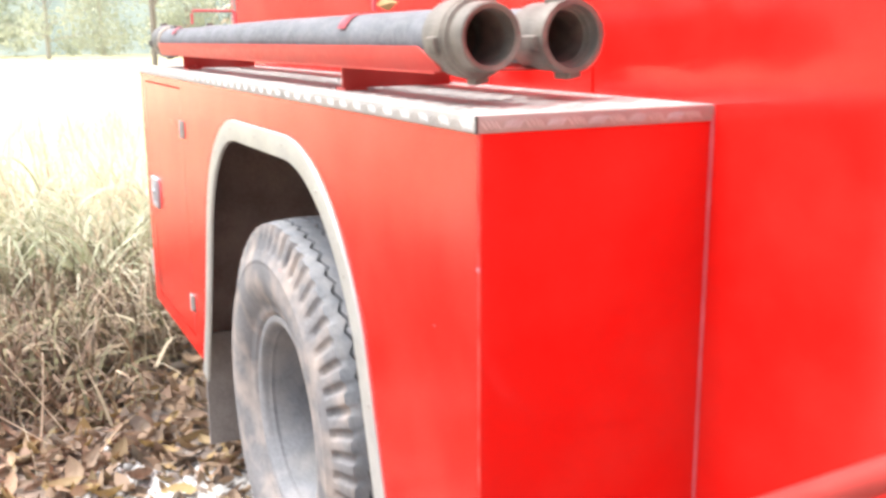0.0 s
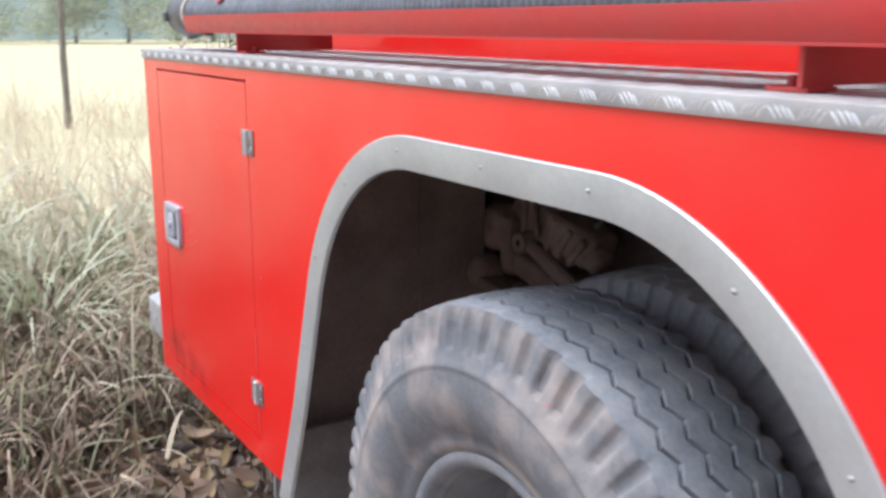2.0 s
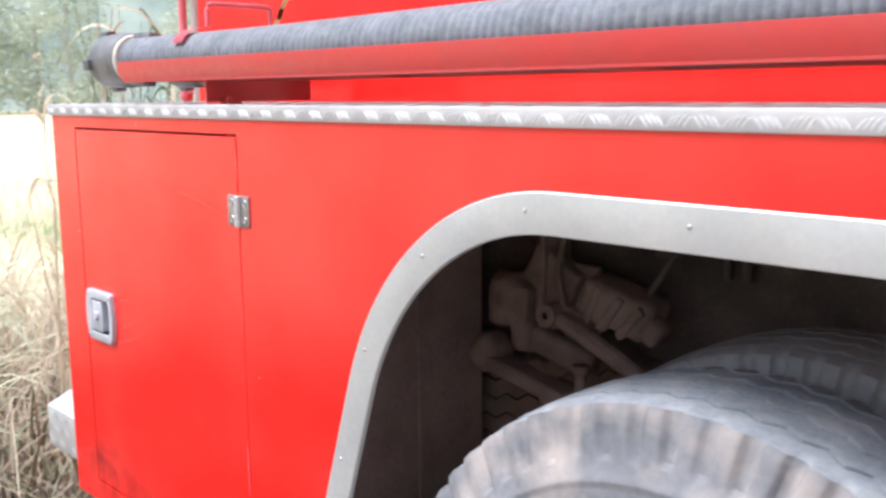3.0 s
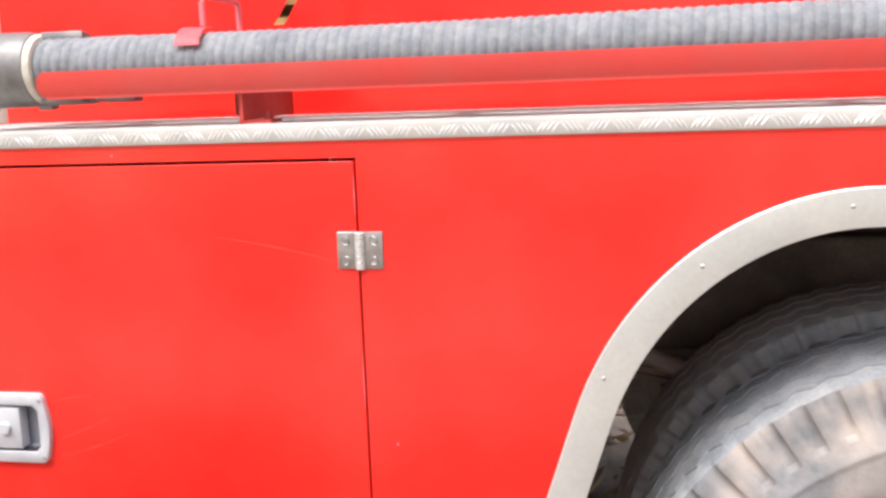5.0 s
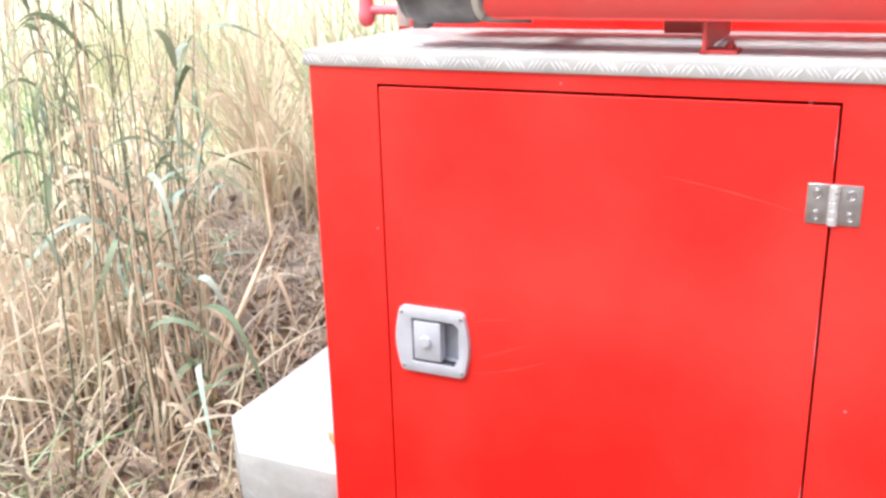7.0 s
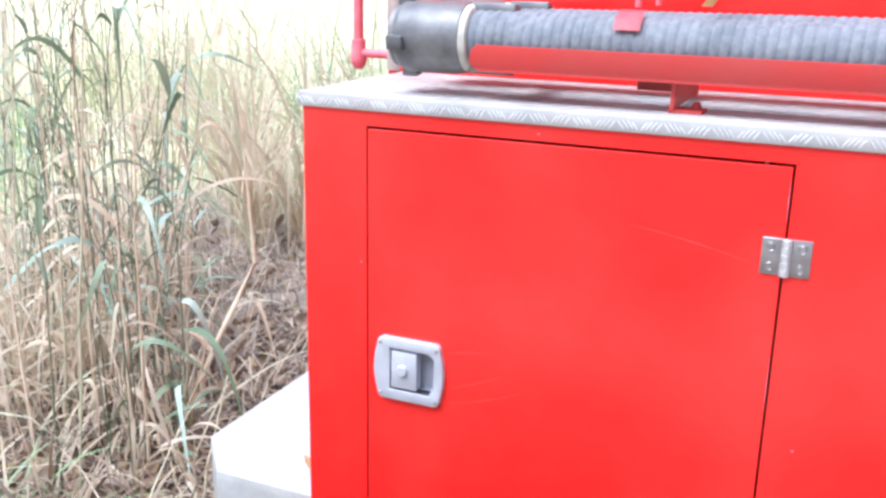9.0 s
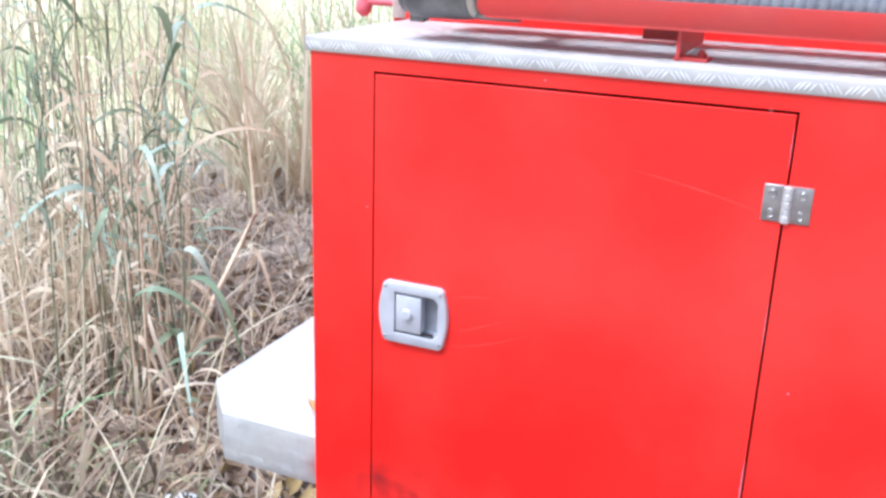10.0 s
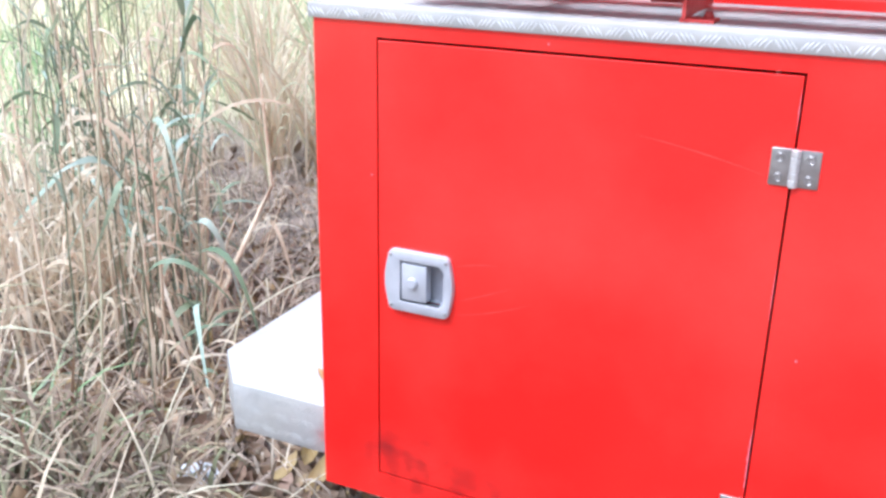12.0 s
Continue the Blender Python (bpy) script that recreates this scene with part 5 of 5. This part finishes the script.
def bent_cane():
    """One pale broken cane with a plume of grey-green leaves."""
    b = Vector((-1.3, 1.3, GROUND))
    c = tagged(new("cane"), "pale bent cane with a plume of green leaves", "plant")
    c.matrix_basis = pose(*b)
    u = Vector((0.78, 0.63, 0))
    at = lambda a, z, d=0.0: tuple(u * a + Vector((-0.63, 0.78, 0)) * d + Vector((0, 0, z)))
    part("stem", pipe([at(0, -0.02), at(0.01, 0.12), at(0.05, 0.24), at(0.14, 0.42), at(0.225, 0.59), at(0.21, 0.85), at(0.19, 1.15)], [0.012, 0.0115, 0.011, 0.010, 0.008, 0.006, 0.003], 8), CANE, c, "pale kinked stem")
    part("side_shoot", pipe([at(0.05, 0.24), at(0.0, 0.31), at(-0.06, 0.35)], [0.008, 0.007, 0.003], 7), CANE, c)
    rng = random.Random(31)
    for k in range(24):
        z0 = 0.56 + 0.024 * k
        side = -1 if k % 2 else 1
        L, rise_, w = rng.uniform(0.12, 0.3), rng.uniform(0.26, 0.5), rng.uniform(0.007, 0.013)
        d = rng.uniform(-0.1, 0.1)
        bm = bmesh.new()
        prev = None
        for i in range(7):
            t = i / 6
            p = Vector(at(0.22 - 0.03 * k / 24 + side * L * 0.55 * t, z0 + rise_ * (1.5 * t - 0.9 * t * t), d * t))
            ww = w * (1 - t ** 2) * 0.5 + 0.0004
            cur = (bm.verts.new(p + Vector((0, -ww * 0.5, -ww))), bm.verts.new(p + Vector((0, ww * 0.5, ww))))
            if prev:
                bm.faces.new((prev[0], cur[0], cur[1], prev[1]))
            prev = cur
        part("leaf", bm, GRASS_MID if k % 3 else GRASS_PALE, c)


leaf_litter()
grasses()
bent_cane()


def tree_mesh(seed, h):
    rng = random.Random(seed)
    bt = bmesh.new()
    pipe([(0, 0, -0.1), (0.1, 0.05, h * 0.2), (0.05, 0.15, h * 0.45), (0.2, 0.1, h * 0.8)], [0.2, 0.16, 0.12, 0.04], 9, bt)
    verts, faces = [], []
    for k in range(46):
        z = h * rng.uniform(0.05, 1.0)
        reach = h * 0.3 * math.sin(math.pi * min(0.97, (z / h) ** 0.5)) + 0.3
        a = rng.uniform(0, 6.28)
        r = reach * math.sqrt(rng.random())
        c = Vector((r * math.cos(a), r * math.sin(a), z))
        if k % 4 == 0:
            pipe([(0.05, 0.1, z * 0.6), tuple(c * 0.6 + Vector((0, 0, z * 0.3))), tuple(c)], [0.06, 0.04, 0.015], 5, bt)
        for _ in range(80):
            q = c + Vector((rng.gauss(0, 0.8), rng.gauss(0, 0.8), rng.gauss(0, 0.6)))
            s = rng.uniform(0.12, 0.3)
            rot = Euler((rng.uniform(0, 6.28), rng.uniform(0, 6.28), rng.uniform(0, 6.28))).to_matrix()
            i = len(verts)
            for u in ((-s, 0, 0), (0, -s * 0.5, 0.04), (s, 0, 0), (0, s * 0.5, 0.04)):
                verts.append(tuple(q + rot @ Vector(u)))
            faces.append((i, i + 1, i + 2, i + 3))
    crown = bpy.data.meshes.new("crown")
    crown.from_pydata(verts, [], faces)
    finish(crown, 0)
    return bt, crown


def trees():
    rng = random.Random(8)
    kinds = []
    for s, h in ((1, 14.0), (2, 18.0), (3, 11.0)):
        t = tagged(new("tree"), "grey-green broadleaf tree at the field edge, haze in its colours", "tree", group="trees along the field")
        bt, crown = tree_mesh(s, h)
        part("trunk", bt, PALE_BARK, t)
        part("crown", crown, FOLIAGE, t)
        kinds.append(t)
    spots = []
    for k in range(24):
        a = radians(146 + k * 74 / 24 + rng.uniform(-2, 2))
        r = 92 + rng.uniform(-8, 10)
        spots.append((1 + r * math.cos(a), r * math.sin(a)))
    for k in range(36):
        a = radians(222 + k * 284 / 36)
        r = 80 + rng.uniform(-6, 20)
        spots.append((1 + r * math.cos(a), r * math.sin(a)))
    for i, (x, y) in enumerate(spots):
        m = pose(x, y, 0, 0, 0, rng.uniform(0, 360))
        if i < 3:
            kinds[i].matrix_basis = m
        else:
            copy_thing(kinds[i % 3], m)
    # slim bare sapling out in the field
    sap = tagged(new("sapling"), "slim bare grey sapling standing in the field", "tree")
    sap.matrix_basis = pose(-12.0, 2.05, 0)
    part("trunk", pipe([(0, 0, -0.05), (0.02, 0, 0.4), (-0.02, 0.01, 0.8), (-0.03, 0.02, 1.3), (0.01, 0.03, 1.8), (0.02, 0, 3.2), (0.05, 0.03, 5.0)], [0.06, 0.05, 0.055, 0.046, 0.05, 0.036, 0.016], 8), BARK, sap)
    for z, dx, dy in ((1.9, 0.5, 0.3), (2.4, -0.5, 0.4), (3.0, 0.3, -0.5), (3.5, -0.4, -0.3)):
        part("branch", pipe([(0, 0, z), (dx * 0.5, dy * 0.5, z + 0.35), (dx, dy, z + 0.9)], [0.022, 0.015, 0.006], 6), BARK, sap)


trees()


def far_haze():
    """A glowing backdrop ring of woods far beyond the field, haze in its colour."""
    m = bpy.data.materials.new("glowing_hazy_woods")
    m.use_nodes = True
    n, l = m.node_tree.nodes, m.node_tree.links
    n.remove(n["Principled BSDF"])
    co = n.new("ShaderNodeTexCoord")
    a = n.new("ShaderNodeTexNoise")
    a.inputs["Scale"].default_value = 0.16
    a.inputs["Detail"].default_value = 7
    l.new(co.outputs["Object"], a.inputs["Vector"])
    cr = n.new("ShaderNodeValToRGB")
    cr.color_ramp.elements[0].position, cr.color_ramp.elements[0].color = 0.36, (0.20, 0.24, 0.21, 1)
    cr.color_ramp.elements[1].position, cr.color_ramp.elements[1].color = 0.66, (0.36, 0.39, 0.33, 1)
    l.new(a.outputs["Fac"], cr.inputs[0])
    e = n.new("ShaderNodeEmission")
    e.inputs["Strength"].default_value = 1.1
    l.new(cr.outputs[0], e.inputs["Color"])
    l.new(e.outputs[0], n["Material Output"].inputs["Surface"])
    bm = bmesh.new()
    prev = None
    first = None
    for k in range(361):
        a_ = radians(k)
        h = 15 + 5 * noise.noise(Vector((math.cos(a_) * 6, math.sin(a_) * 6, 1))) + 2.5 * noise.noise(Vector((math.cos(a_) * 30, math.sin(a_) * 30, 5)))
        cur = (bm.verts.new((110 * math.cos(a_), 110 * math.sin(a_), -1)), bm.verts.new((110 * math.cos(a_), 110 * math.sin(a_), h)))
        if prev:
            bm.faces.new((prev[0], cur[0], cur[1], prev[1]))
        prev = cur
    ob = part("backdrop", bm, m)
    tagged(ob, "glowing backdrop ring, grey-green woods with haze in its colour", "distant woods", kind="structure")


far_haze()


# ---------------------------------------------------------------- small loose things
def dry_leaf(at, size, yaw, tilt, roll, label):
    rng = random.Random(int(at[0] * 100))
    verts, faces = [], []
    leaf_into(verts, faces, (0, 0, 0), size, 0, 0, 0, 0.45, rng)
    me = bpy.data.meshes.new("dry_leaf")
    me.from_pydata(verts, [], faces)
    finish(me, 180)
    ob = part("dry_leaf", me, LEAF)
    ob.matrix_basis = pose(*at, tilt, roll, yaw)
    tagged(ob, label, "leaf")


dry_leaf((-0.05, 0.11, 0.553), 0.09, 70, 4, 8, "curled tan dry leaf lying on the rear step")
dry_leaf((2.425, 0.105, 1.532), 0.11, 75, 6, -10, "curled ochre dry leaf lying on the suction hose")
dry_leaf((-0.46, 0.62, GROUND + 0.06), 0.12, 30, 25, 40, "curled tan dry leaf caught in weeds")


def wrapper():
    bm = bmesh.new()
    bmesh.ops.create_icosphere(bm, subdivisions=3, radius=0.05)
    for v in bm.verts:
        d = noise.noise(v.co * 38) * 0.5 + noise.noise(v.co * 90) * 0.25
        v.co = Vector((v.co.x * 1.2, v.co.y, v.co.z * 0.75)) * (1 + 0.55 * d)
    ob = part("wrapper", bm, PAPER, smooth=0)
    ob.matrix_basis = pose(-0.68, 0.39, GROUND + 0.05)
    tagged(ob, "crumpled white plastic wrapper on leaf litter", "litter")


wrapper()


def lime_patch():
    rng = random.Random(21)
    verts, faces = [], []
    for _ in range(2400):
        a, r = rng.uniform(0, 6.28), abs(rng.gauss(0, 0.2))
        x, y = 1.05 + 1.2 * r * math.cos(a), -0.12 + r * math.sin(a)
        s = rng.uniform(0.006, 0.03) * max(0.4, 1.2 - r)
        z = ground_z(x, y) + s * 0.3
        i = len(verts)
        for u in ((1, 0, 0), (0, 1, 0), (-1, 0, 0), (0, -1, 0), (0, 0, 0.8), (0, 0, -0.8)):
            verts.append((x + u[0] * s * rng.uniform(0.6, 1.3), y + u[1] * s * rng.uniform(0.6, 1.3), z + u[2] * s))
        for a_, b_ in ((0, 1), (1, 2), (2, 3), (3, 0)):
            faces.append((i + a_, i + b_, i + 4))
            faces.append((i + b_, i + a_, i + 5))
    stuff_mesh("lime_crumbs", verts, faces, LIME, "pale grey lime crumbs spilled on soil by the wheel", "crumbs")


lime_patch()
